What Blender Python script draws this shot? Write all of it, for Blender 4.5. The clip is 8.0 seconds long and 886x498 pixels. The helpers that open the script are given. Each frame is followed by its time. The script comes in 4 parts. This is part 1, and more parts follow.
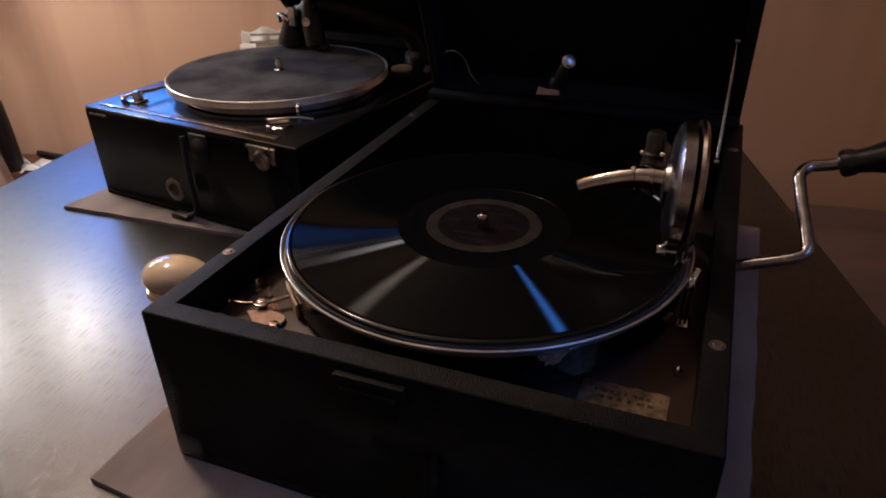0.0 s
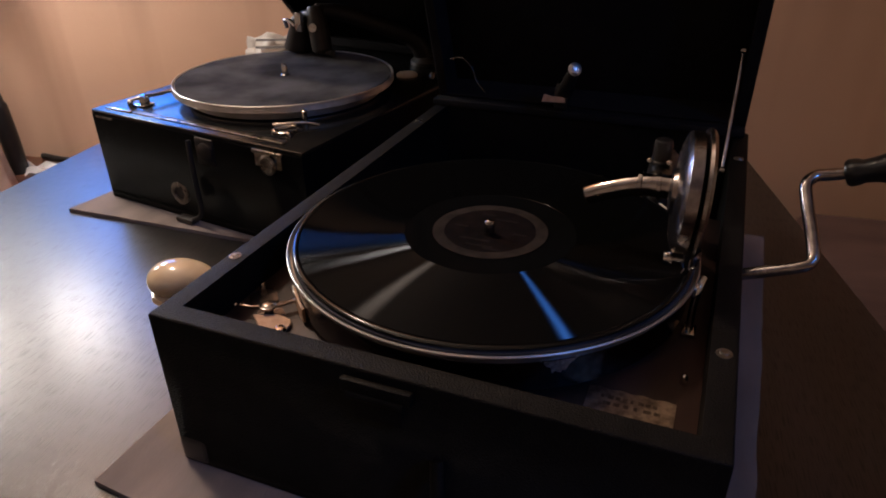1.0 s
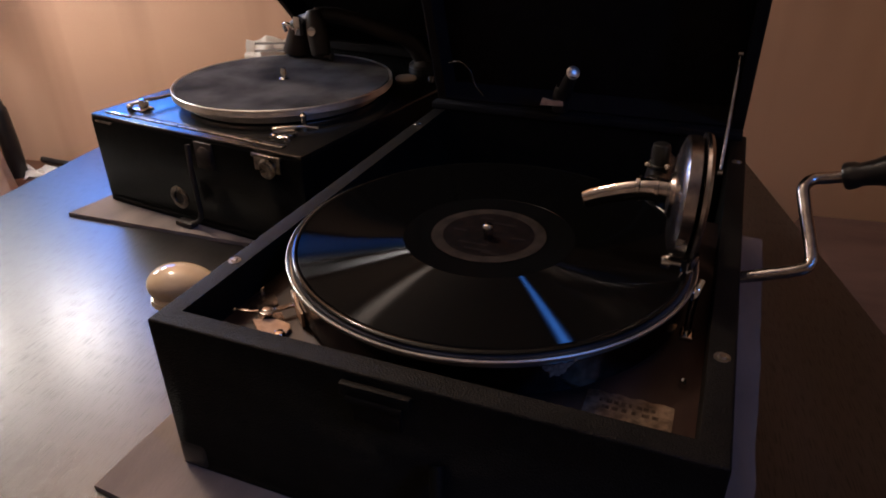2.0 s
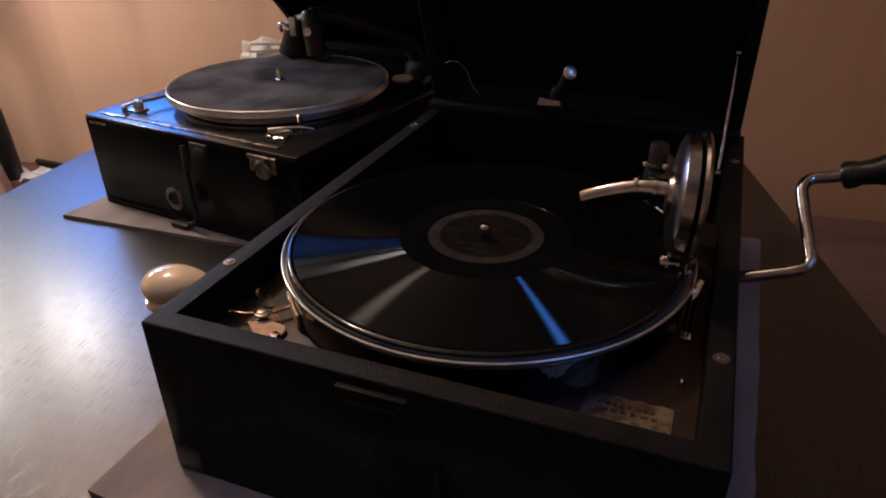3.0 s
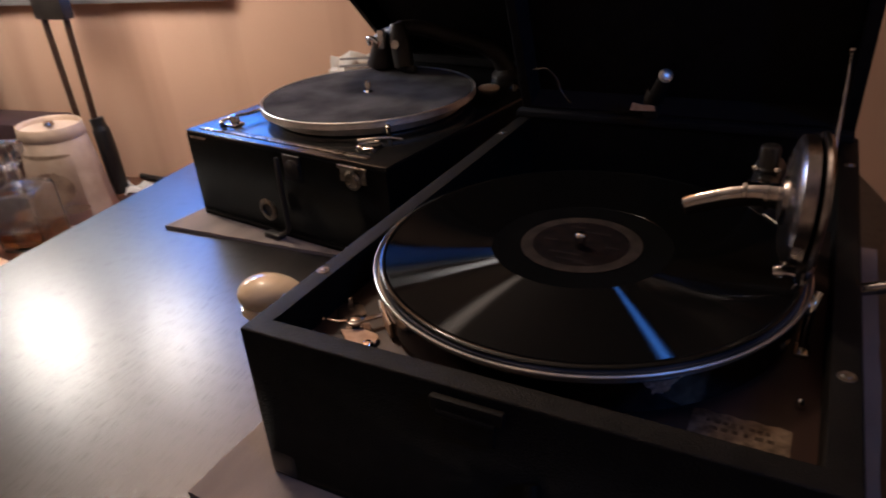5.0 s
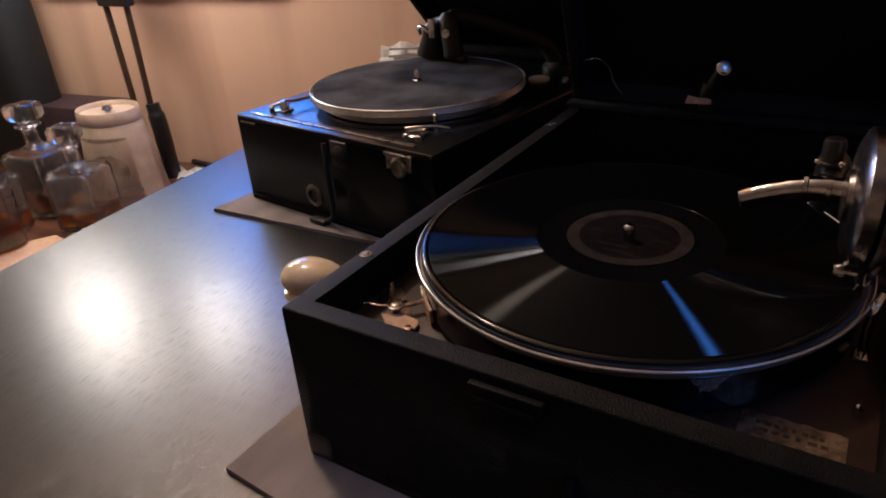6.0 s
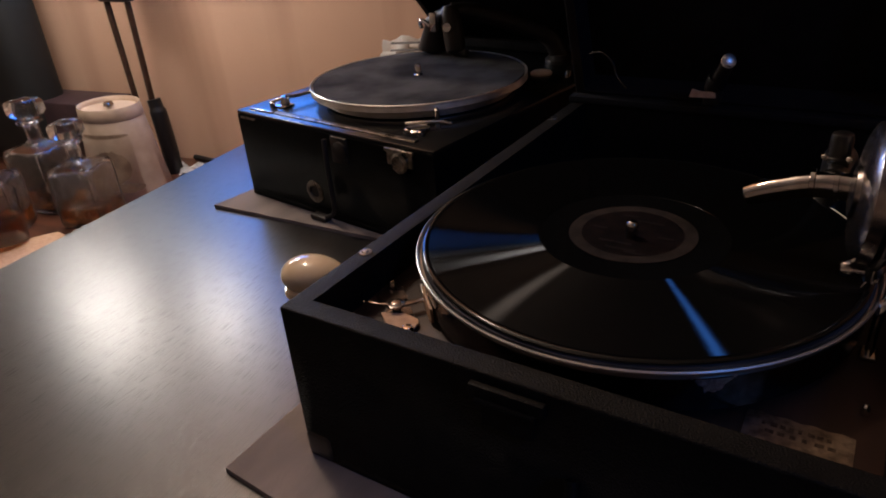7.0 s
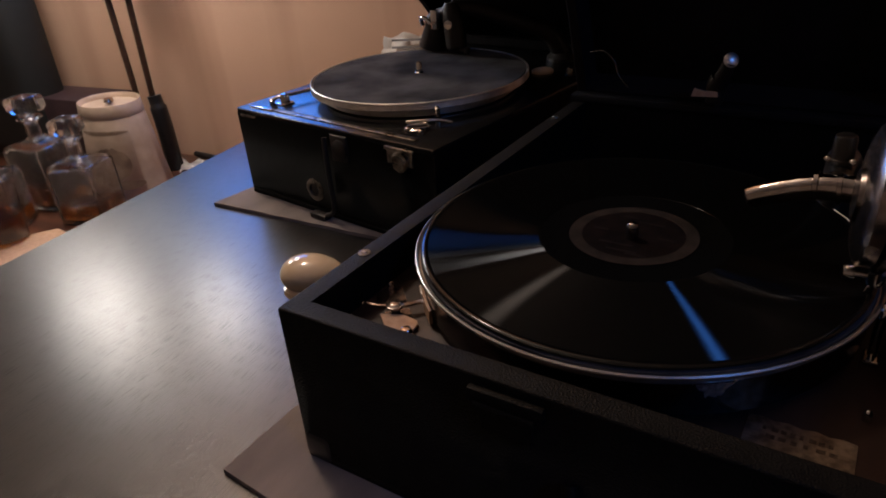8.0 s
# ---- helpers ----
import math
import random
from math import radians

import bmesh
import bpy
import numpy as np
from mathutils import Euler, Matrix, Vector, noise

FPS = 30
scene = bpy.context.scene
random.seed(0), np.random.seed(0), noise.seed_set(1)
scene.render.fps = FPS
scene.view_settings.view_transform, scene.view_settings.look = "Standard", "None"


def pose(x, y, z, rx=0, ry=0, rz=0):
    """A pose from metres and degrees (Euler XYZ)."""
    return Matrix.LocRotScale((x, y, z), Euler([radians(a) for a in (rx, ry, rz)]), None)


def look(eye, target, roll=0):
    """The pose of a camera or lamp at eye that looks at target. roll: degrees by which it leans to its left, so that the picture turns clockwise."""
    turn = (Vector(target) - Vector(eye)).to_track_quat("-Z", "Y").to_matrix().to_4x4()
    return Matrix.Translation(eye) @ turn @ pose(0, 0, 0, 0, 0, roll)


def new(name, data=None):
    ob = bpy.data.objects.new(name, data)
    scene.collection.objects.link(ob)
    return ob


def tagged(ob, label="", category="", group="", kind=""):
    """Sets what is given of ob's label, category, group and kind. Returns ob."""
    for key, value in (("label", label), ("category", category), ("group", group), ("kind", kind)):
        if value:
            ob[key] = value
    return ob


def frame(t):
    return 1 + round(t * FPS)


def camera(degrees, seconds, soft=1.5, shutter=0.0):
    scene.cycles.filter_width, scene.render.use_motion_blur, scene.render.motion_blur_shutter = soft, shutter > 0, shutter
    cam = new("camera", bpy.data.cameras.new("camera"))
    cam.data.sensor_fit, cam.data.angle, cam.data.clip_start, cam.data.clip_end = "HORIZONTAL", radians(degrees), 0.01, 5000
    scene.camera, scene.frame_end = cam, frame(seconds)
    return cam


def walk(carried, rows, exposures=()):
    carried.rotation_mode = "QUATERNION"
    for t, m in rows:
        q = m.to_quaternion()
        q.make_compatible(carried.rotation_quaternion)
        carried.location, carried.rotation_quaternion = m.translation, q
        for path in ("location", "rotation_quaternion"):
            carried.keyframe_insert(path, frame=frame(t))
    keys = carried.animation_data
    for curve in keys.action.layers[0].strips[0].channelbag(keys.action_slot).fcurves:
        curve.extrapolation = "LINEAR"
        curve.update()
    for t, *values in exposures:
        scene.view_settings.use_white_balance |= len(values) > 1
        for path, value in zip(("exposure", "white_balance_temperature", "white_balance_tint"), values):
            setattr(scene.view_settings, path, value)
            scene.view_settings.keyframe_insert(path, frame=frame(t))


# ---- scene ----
cam = camera(66.0, 8.0, soft=1.9, shutter=0.4)
PATH = [
    (0, (0.276, -0.226, 0.326), (-0.389, 1.385, -0.656), -1.3),
    (0.5, (0.274, -0.228, 0.326), (-0.393, 1.389, -0.643), -0.8),
    (1, (0.273, -0.228, 0.326), (-0.397, 1.39, -0.639), -0.8),
    (1.5, (0.274, -0.229, 0.328), (-0.398, 1.39, -0.635), -0.9),
    (3, (0.273, -0.225, 0.326), (-0.391, 1.4, -0.632), -1.0),
    (3.5, (0.273, -0.225, 0.324), (-0.387, 1.4, -0.637), -1.0),
    (4, (0.272, -0.225, 0.322), (-0.399, 1.396, -0.639), -1.1),
    (4.5, (0.267, -0.224, 0.32), (-0.451, 1.375, -0.643), -1.7),
    (4.7, (0.265, -0.226, 0.322), (-0.517, 1.352, -0.626), -3.0),
    (4.9, (0.264, -0.225, 0.323), (-0.578, 1.334, -0.605), -3.5),
    (5, (0.263, -0.223, 0.321), (-0.618, 1.32, -0.597), -4.4),
    (5.2, (0.264, -0.222, 0.318), (-0.684, 1.296, -0.576), -5.3),
    (6.5, (0.26, -0.219, 0.313), (-0.735, 1.244, -0.621), -4.4),
    (7, (0.26, -0.215, 0.313), (-0.735, 1.246, -0.622), -4.7),
    (7.5, (0.26, -0.211, 0.315), (-0.734, 1.248, -0.626), -4.5),
    (8, (0.259, -0.211, 0.314), (-0.737, 1.243, -0.63), -4.6),
]
walk(cam, [(t, look(eye, target, roll)) for t, eye, target, roll in PATH],
     [(0.0, -0.1), (1.5, 0.0), (4.0, -0.05), (5.0, -0.05), (6.5, -0.35), (8.0, -0.75)])

# ---- light ----
def area_light(name, at, aim, sx, sy, power, colour, spread):
    d = bpy.data.lights.new(name, "AREA")
    d.shape, d.size, d.size_y, d.energy, d.color = "RECTANGLE", sx, sy, power, colour
    d.spread = radians(spread)
    ob = new(name, d)
    ob.matrix_world = look(at, aim)
    return ob


def bulb(name, at, radius, power, colour):
    d = bpy.data.lights.new(name, "POINT")
    d.shadow_soft_size, d.energy, d.color = radius, power, colour
    ob = new(name, d)
    ob.location = at
    return ob


WARM = (1.0, 0.795, 0.63)
bulb("ceiling_lamp_light", (-0.80, 0.43, 1.45), 0.07, 38.0, WARM)
# two unseen sources above the sideboard, placed for the glare on the tabletop
bulb("unseen_lamp_light", (-1.08, 0.427, 0.474), 0.085, 10.8, (1.0, 0.93, 0.87))
bulb("unseen_lamp_light", (-0.815, 0.531, 0.458), 0.060, 5.6, (1.0, 0.93, 0.87))
area_light("window_light", (1.62, -0.60, 1.36), (0.15, 0.14, 0.1), 0.105, 0.40, 0.42, (0.07, 0.29, 1.0), 44)

world = bpy.data.worlds.new("room_air")
scene.world = world
world.use_nodes = True
world.node_tree.nodes["Background"].inputs["Color"].default_value = (0.02, 0.025, 0.04, 1)
world.node_tree.nodes["Background"].inputs["Strength"].default_value = 0.05

# ---- materials ----
def rgb(c):
    return (c[0], c[1], c[2], 1.0)


def material(name, colour, rough=0.5, metal=0.0, dark=None, scale=20.0, stretch=(1, 1, 1), turn=0.0, bump=0.0, bump_scale=200.0,
             rough_var=0.0, detail=6.0, ramp=(0.35, 0.65), spec=0.5, coat=0.0):
    """A surface with colour mottled between two tones, uneven gloss and fine relief."""
    m = bpy.data.materials.new(name)
    m.use_nodes = True
    nt = m.node_tree
    b = nt.nodes["Principled BSDF"]
    b.inputs["Metallic"].default_value = metal
    b.inputs["Specular IOR Level"].default_value = spec
    b.inputs["Coat Weight"].default_value = coat
    tc = nt.nodes.new("ShaderNodeTexCoord")
    mp = nt.nodes.new("ShaderNodeMapping")
    mp.inputs["Scale"].default_value = stretch
    mp.inputs["Rotation"].default_value = (0, 0, radians(turn))
    nt.links.new(tc.outputs["Object"], mp.inputs["Vector"])
    n = nt.nodes.new("ShaderNodeTexNoise")
    n.inputs["Scale"].default_value, n.inputs["Detail"].default_value = scale, detail
    nt.links.new(mp.outputs["Vector"], n.inputs["Vector"])
    r = nt.nodes.new("ShaderNodeValToRGB")
    r.color_ramp.elements[0].position, r.color_ramp.elements[1].position = ramp
    r.color_ramp.elements[0].color = rgb(dark or [c * 0.8 for c in colour])
    r.color_ramp.elements[1].color = rgb(colour)
    nt.links.new(n.outputs["Fac"], r.inputs["Fac"])
    nt.links.new(r.outputs["Color"], b.inputs["Base Color"])
    b.inputs["Roughness"].default_value = rough
    if rough_var:
        mr = nt.nodes.new("ShaderNodeMapRange")
        mr.inputs["To Min"].default_value, mr.inputs["To Max"].default_value = max(0.02, rough - rough_var), rough + rough_var
        n3 = nt.nodes.new("ShaderNodeTexNoise")
        n3.inputs["Scale"].default_value = scale * 0.37
        nt.links.new(mp.outputs["Vector"], n3.inputs["Vector"])
        nt.links.new(n3.outputs["Fac"], mr.inputs["Value"])
        nt.links.new(mr.outputs["Result"], b.inputs["Roughness"])
    if bump:
        n2 = nt.nodes.new("ShaderNodeTexNoise")
        n2.inputs["Scale"].default_value, n2.inputs["Detail"].default_value = bump_scale, 4.0
        nt.links.new(mp.outputs["Vector"], n2.inputs["Vector"])
        bp = nt.nodes.new("ShaderNodeBump")
        bp.inputs["Strength"].default_value, bp.inputs["Distance"].default_value = bump, 0.001
        nt.links.new(n2.outputs["Fac"], bp.inputs["Height"])
        nt.links.new(bp.outputs["Normal"], b.inputs["Normal"])
    return m


def shade_streaked(m):
    """Faint upright bands multiplied into the paint colour, imitating soft shadows on the wall."""
    nt = m.node_tree
    kinds = ("ShaderNodeTexCoord", "ShaderNodeMapping", "ShaderNodeTexNoise", "ShaderNodeValToRGB", "ShaderNodeMixRGB")
    tc, mp, n, r, mx = (nt.nodes.new(k) for k in kinds)
    mp.inputs["Scale"].default_value = (1, 1, 0.10)
    n.inputs["Scale"].default_value, n.inputs["Detail"].default_value = 9.0, 2.0
    e = r.color_ramp.elements
    e[0].position, e[1].position = 0.30, 0.46
    e[0].color, e[1].color = (0.86, 0.83, 0.80, 1), (1.06, 1.06, 1.04, 1)
    mx.blend_type = "MULTIPLY"
    mx.inputs["Fac"].default_value = 1.0
    base = nt.nodes["Principled BSDF"].inputs["Base Color"]
    nt.links.new(base.links[0].from_socket, mx.inputs["Color1"])
    nt.links.new(tc.outputs["Object"], mp.inputs["Vector"])
    nt.links.new(mp.outputs["Vector"], n.inputs["Vector"])
    nt.links.new(n.outputs["Fac"], r.inputs["Fac"])
    nt.links.new(r.outputs["Color"], mx.inputs["Color2"])
    nt.links.new(mx.outputs["Color"], base)
    return m


def leatherette(name, light, dark, gloss):
    """Black grained cloth: small raised cells."""
    m = material(name, (light, light * 0.88, light * 0.74), 0.58, dark=(dark, dark * 0.88, dark * 0.74), scale=60, rough_var=0.08, spec=gloss)
    nt = m.node_tree
    v = nt.nodes.new("ShaderNodeTexVoronoi")
    v.inputs["Scale"].default_value = 950
    tc = nt.nodes.new("ShaderNodeTexCoord")
    nt.links.new(tc.outputs["Object"], v.inputs["Vector"])
    bp = nt.nodes.new("ShaderNodeBump")
    bp.inputs["Strength"].default_value, bp.inputs["Distance"].default_value = 0.7, 0.0004
    nt.links.new(v.outputs["Distance"], bp.inputs["Height"])
    nt.links.new(bp.outputs["Normal"], nt.nodes["Principled BSDF"].inputs["Normal"])
    return m


def shellac():
    """Grooved black disc: the groove walls lean outwards and stretch every highlight along the radius, under a thin gloss."""
    m = bpy.data.materials.new("black_shellac")
    m.use_nodes = True
    nt = m.node_tree
    b = nt.nodes["Principled BSDF"]
    b.inputs["Base Color"].default_value = (0.002, 0.002, 0.002, 1)
    b.inputs["Specular IOR Level"].default_value = 0.0
    b.inputs["Anisotropic"].default_value = 1.0
    b.inputs["Anisotropic Rotation"].default_value = 0.25
    b.inputs["Coat Weight"].default_value = 0.0
    b.inputs["Coat Roughness"].default_value = 0.16
    tan = nt.nodes.new("ShaderNodeTangent")
    tan.direction_type, tan.axis = "RADIAL", "Z"
    nt.links.new(tan.outputs["Tangent"], b.inputs["Tangent"])
    tc = nt.nodes.new("ShaderNodeTexCoord")
    flat = nt.nodes.new("ShaderNodeVectorMath")
    flat.operation = "MULTIPLY"
    flat.inputs[1].default_value = (1, 1, 0)
    nt.links.new(tc.outputs["Object"], flat.inputs[0])
    out = nt.nodes.new("ShaderNodeVectorMath")
    out.operation = "NORMALIZE"
    nt.links.new(flat.outputs["Vector"], out.inputs[0])
    lean = nt.nodes.new("ShaderNodeVectorMath")
    lean.operation = "MULTIPLY_ADD"
    lean.inputs[1].default_value, lean.inputs[2].default_value = (1.15, 1.15, 0), (0, 0, 1)
    nt.links.new(out.outputs["Vector"], lean.inputs[0])
    unit = nt.nodes.new("ShaderNodeVectorMath")
    unit.operation = "NORMALIZE"
    nt.links.new(lean.outputs["Vector"], unit.inputs[0])
    ln = nt.nodes.new("ShaderNodeVectorMath")
    ln.operation = "LENGTH"
    nt.links.new(flat.outputs["Vector"], ln.inputs[0])
    n = nt.nodes.new("ShaderNodeTexNoise")
    n.noise_dimensions = "1D"
    n.inputs["Scale"].default_value, n.inputs["Detail"].default_value = 1400, 3
    nt.links.new(ln.outputs["Value"], n.inputs["W"])
    mr = nt.nodes.new("ShaderNodeMapRange")
    mr.inputs["To Min"].default_value, mr.inputs["To Max"].default_value = 0.165, 0.215
    nt.links.new(n.outputs["Fac"], mr.inputs["Value"])
    nt.links.new(mr.outputs["Result"], b.inputs["Roughness"])
    # the shallower shoulders of the grooves
    g = nt.nodes.new("ShaderNodeBsdfAnisotropic")
    g.distribution = "BECKMANN"
    g.inputs["Color"].default_value = (0.0016, 0.0016, 0.0017, 1)
    g.inputs["Anisotropy"].default_value = -0.66
    g.inputs["Rotation"].default_value = 0.25
    nt.links.new(tan.outputs["Tangent"], g.inputs["Tangent"])
    nt.links.new(mr.outputs["Result"], g.inputs["Roughness"])
    low = nt.nodes.new("ShaderNodeVectorMath")
    low.operation = "MULTIPLY_ADD"
    low.inputs[1].default_value, low.inputs[2].default_value = (0.42, 0.42, 0), (0, 0, 1)
    nt.links.new(out.outputs["Vector"], low.inputs[0])
    lu = nt.nodes.new("ShaderNodeVectorMath")
    lu.operation = "NORMALIZE"
    nt.links.new(low.outputs["Vector"], lu.inputs[0])
    nt.links.new(lu.outputs["Vector"], g.inputs["Normal"])
    both = nt.nodes.new("ShaderNodeAddShader")
    nt.links.new(b.outputs["BSDF"], both.inputs[0])
    nt.links.new(g.outputs["BSDF"], both.inputs[1])
    # their steep walls
    w = nt.nodes.new("ShaderNodeBsdfAnisotropic")
    w.distribution = "BECKMANN"
    w.inputs["Color"].default_value = (0.0145, 0.0145, 0.0150, 1)
    w.inputs["Anisotropy"].default_value = -0.66
    w.inputs["Rotation"].default_value = 0.25
    nt.links.new(tan.outputs["Tangent"], w.inputs["Tangent"])
    nt.links.new(mr.outputs["Result"], w.inputs["Roughness"])
    nt.links.new(unit.outputs["Vector"], w.inputs["Normal"])
    all_three = nt.nodes.new("ShaderNodeAddShader")
    nt.links.new(both.outputs["Shader"], all_three.inputs[0])
    nt.links.new(w.outputs["BSDF"], all_three.inputs[1])
    nt.links.new(all_three.outputs["Shader"], nt.nodes["Material Output"].inputs["Surface"])
    return m


def dark_oak():
    """Dark-stained open-pored veneer with a silky lacquer; the pores are short dents along the grain."""
    m = bpy.data.materials.new("dark_oak_veneer")
    m.use_nodes = True
    nt = m.node_tree
    b = nt.nodes["Principled BSDF"]
    tc = nt.nodes.new("ShaderNodeTexCoord")
    mp = nt.nodes.new("ShaderNodeMapping")
    mp.inputs["Rotation"].default_value = (0, 0, radians(-GRAIN))
    nt.links.new(tc.outputs["Object"], mp.inputs["Vector"])
    st = nt.nodes.new("ShaderNodeMapping")
    st.inputs["Scale"].default_value = (1.0, 0.050, 1.0)
    nt.links.new(mp.outputs["Vector"], st.inputs["Vector"])
    pores = nt.nodes.new("ShaderNodeTexNoise")
    pores.inputs["Scale"].default_value, pores.inputs["Detail"].default_value, pores.inputs["Distortion"].default_value = 1300, 0, 0.0
    nt.links.new(st.outputs["Vector"], pores.inputs["Vector"])
    ring = nt.nodes.new("ShaderNodeTexNoise")
    ring.inputs["Scale"].default_value, ring.inputs["Detail"].default_value = 30, 5
    nt.links.new(st.outputs["Vector"], ring.inputs["Vector"])
    ramp = nt.nodes.new("ShaderNodeValToRGB")
    ramp.color_ramp.elements[0].position, ramp.color_ramp.elements[1].position = 0.36, 0.66
    ramp.color_ramp.elements[0].color = (0.0050, 0.0042, 0.0040, 1)
    ramp.color_ramp.elements[1].color = (0.0150, 0.0120, 0.0110, 1)
    nt.links.new(ring.outputs["Fac"], ramp.inputs["Fac"])
    nt.links.new(ramp.outputs["Color"], b.inputs["Base Color"])
    cut = nt.nodes.new("ShaderNodeValToRGB")
    cut.color_ramp.elements[0].position, cut.color_ramp.elements[1].position = 0.33, 0.45
    nt.links.new(pores.outputs["Fac"], cut.inputs["Fac"])
    bp = nt.nodes.new("ShaderNodeBump")
    bp.inputs["Strength"].default_value, bp.inputs["Distance"].default_value = 0.23, 0.0002
    nt.links.new(cut.outputs["Color"], bp.inputs["Height"])
    nt.links.new(bp.outputs["Normal"], b.inputs["Normal"])
    mr = nt.nodes.new("ShaderNodeMapRange")
    mr.inputs["To Min"].default_value, mr.inputs["To Max"].default_value = 0.345, 0.285
    nt.links.new(cut.outputs["Color"], mr.inputs["Value"])
    nt.links.new(mr.outputs["Result"], b.inputs["Roughness"])
    lac = nt.nodes.new("ShaderNodeMapRange")
    lac.inputs["To Min"].default_value, lac.inputs["To Max"].default_value = 0.64, 0.92
    nt.links.new(cut.outputs["Color"], lac.inputs["Value"])
    nt.links.new(lac.outputs["Result"], b.inputs["Specular IOR Level"])
    return m


def glass(name, colour, rough=0.02, ior=1.5, facets=0):
    m = bpy.data.materials.new(name)
    m.use_nodes = True
    b = m.node_tree.nodes["Principled BSDF"]
    b.inputs["Base Color"].default_value = rgb(colour)
    b.inputs["Transmission Weight"].default_value = 1.0
    b.inputs["Roughness"].default_value, b.inputs["IOR"].default_value = rough, ior
    if facets:
        nt = m.node_tree
        tc = nt.nodes.new("ShaderNodeTexCoord")
        v = nt.nodes.new("ShaderNodeTexVoronoi")
        v.inputs["Scale"].default_value = facets
        nt.links.new(tc.outputs["Object"], v.inputs["Vector"])
        bp = nt.nodes.new("ShaderNodeBump")
        bp.inputs["Strength"].default_value, bp.inputs["Distance"].default_value = 0.25, 0.003
        nt.links.new(v.outputs["Distance"], bp.inputs["Height"])
        nt.links.new(bp.outputs["Normal"], b.inputs["Normal"])
    return m


def glowing(name, strength):
    """A lit screen: pale grey-white cloud on one side, deep blue towards the other."""
    m = bpy.data.materials.new(name)
    m.use_nodes = True
    nt = m.node_tree
    b = nt.nodes["Principled BSDF"]
    b.inputs["Base Color"].default_value = (0.01, 0.01, 0.012, 1)
    b.inputs["Roughness"].default_value = 0.2
    tc = nt.nodes.new("ShaderNodeTexCoord")
    sep = nt.nodes.new("ShaderNodeSeparateXYZ")
    nt.links.new(tc.outputs["Object"], sep.inputs["Vector"])
    n = nt.nodes.new("ShaderNodeTexNoise")
    n.inputs["Scale"].default_value, n.inputs["Detail"].default_value = 9.0, 4.0
    nt.links.new(tc.outputs["Object"], n.inputs["Vector"])
    mix = nt.nodes.new("ShaderNodeMath")
    mix.operation = "MULTIPLY_ADD"
    mix.inputs[1].default_value = 0.42
    nt.links.new(n.outputs["Fac"], mix.inputs[0])
    nt.links.new(sep.outputs["X"], mix.inputs[2])
    r = nt.nodes.new("ShaderNodeValToRGB")
    e = r.color_ramp.elements
    e[0].position, e[0].color = 0.06, (0.20, 0.26, 0.34, 1)
    e[1].position, e[1].color = 0.34, (0.03, 0.36, 1.60, 1)
    mid = e.new(0.20)
    mid.color = (0.06, 0.22, 0.62, 1)
    nt.links.new(mix.outputs["Value"], r.inputs["Fac"])
    nt.links.new(r.outputs["Color"], b.inputs["Emission Color"])
    b.inputs["Emission Strength"].default_value = strength
    return m


GRAIN = 7.4
LEATHER = leatherette("black_leatherette", 0.0070, 0.0035, 0.11)
OLDCLOTH = leatherette("black_book_cloth", 0.0042, 0.0030, 0.035)
SHELLAC = shellac()
OAK = dark_oak()
CHROME = material("nickel_plate", (0.66, 0.63, 0.60), 0.12, 1.0, dark=(0.62, 0.58, 0.53), scale=90, rough_var=0.09)
MIRROR = material("polished_nickel", (0.50, 0.46, 0.43), 0.06, 1.0, dark=(0.34, 0.30, 0.28), scale=110, rough_var=0.04, bump=0.15, bump_scale=260)
AGED = material("aged_nickel", (0.40, 0.355, 0.335), 0.22, 1.0, dark=(0.24, 0.205, 0.19), scale=130, rough_var=0.10, bump=0.15, bump_scale=500)
BRIGHTWEAR = material("bare_worn_metal", (0.85, 0.84, 0.82), 0.42, 1.0, dark=(0.40, 0.38, 0.36), scale=420, rough_var=0.1, bump=0.8, bump_scale=700)
WORN = material("worn_nickel", (0.36, 0.33, 0.29), 0.30, 1.0, dark=(0.13, 0.115, 0.10), scale=140, rough_var=0.12, bump=0.2, bump_scale=900)
BRASS = material("dull_brass", (0.40, 0.31, 0.23), 0.40, 1.0, dark=(0.16, 0.12, 0.09), scale=220, rough_var=0.15, bump=0.4, bump_scale=1200)
WORNDARK = material("darkened_brass", (0.20, 0.15, 0.11), 0.5, 1.0, dark=(0.06, 0.045, 0.035), scale=400, rough_var=0.1)
BOARD = material("mahogany_board", (0.036, 0.014, 0.009), 0.48, dark=(0.012, 0.0055, 0.0042), scale=45, stretch=(1, 0.12, 1), rough_var=0.06, bump=0.15, bump_scale=300)
BLACKBOARD = material("black_lacquer_board", (0.006, 0.006, 0.006), 0.24, dark=(0.003, 0.003, 0.003), scale=30, rough_var=0.06, bump=0.05, bump_scale=150)
FELT = material("dark_blue_felt", (0.090, 0.088, 0.092), 0.95, dark=(0.022, 0.021, 0.023), scale=19, bump=0.7, bump_scale=1100, ramp=(0.32, 0.70), spec=0.1)
CARD = material("grey_cardboard", (0.27, 0.225, 0.20), 0.9, dark=(0.18, 0.150, 0.135), scale=24, stretch=(1, 0.3, 1), bump=0.5, bump_scale=700, spec=0.15)
PLASTER = shade_streaked(material("tan_plaster", (0.58, 0.355, 0.250), 0.92, dark=(0.52, 0.315, 0.22), scale=2.2, bump=0.25, bump_scale=160, spec=0.2))
OFFWHITE = material("off_white_plaster", (0.68, 0.63, 0.57), 0.92, dark=(0.62, 0.57, 0.51), scale=2.2, bump=0.2, bump_scale=160, spec=0.2)
CEIL = material("white_ceiling_paint", (0.75, 0.72, 0.68), 0.95, scale=3.0, bump=0.1, bump_scale=120, spec=0.2)
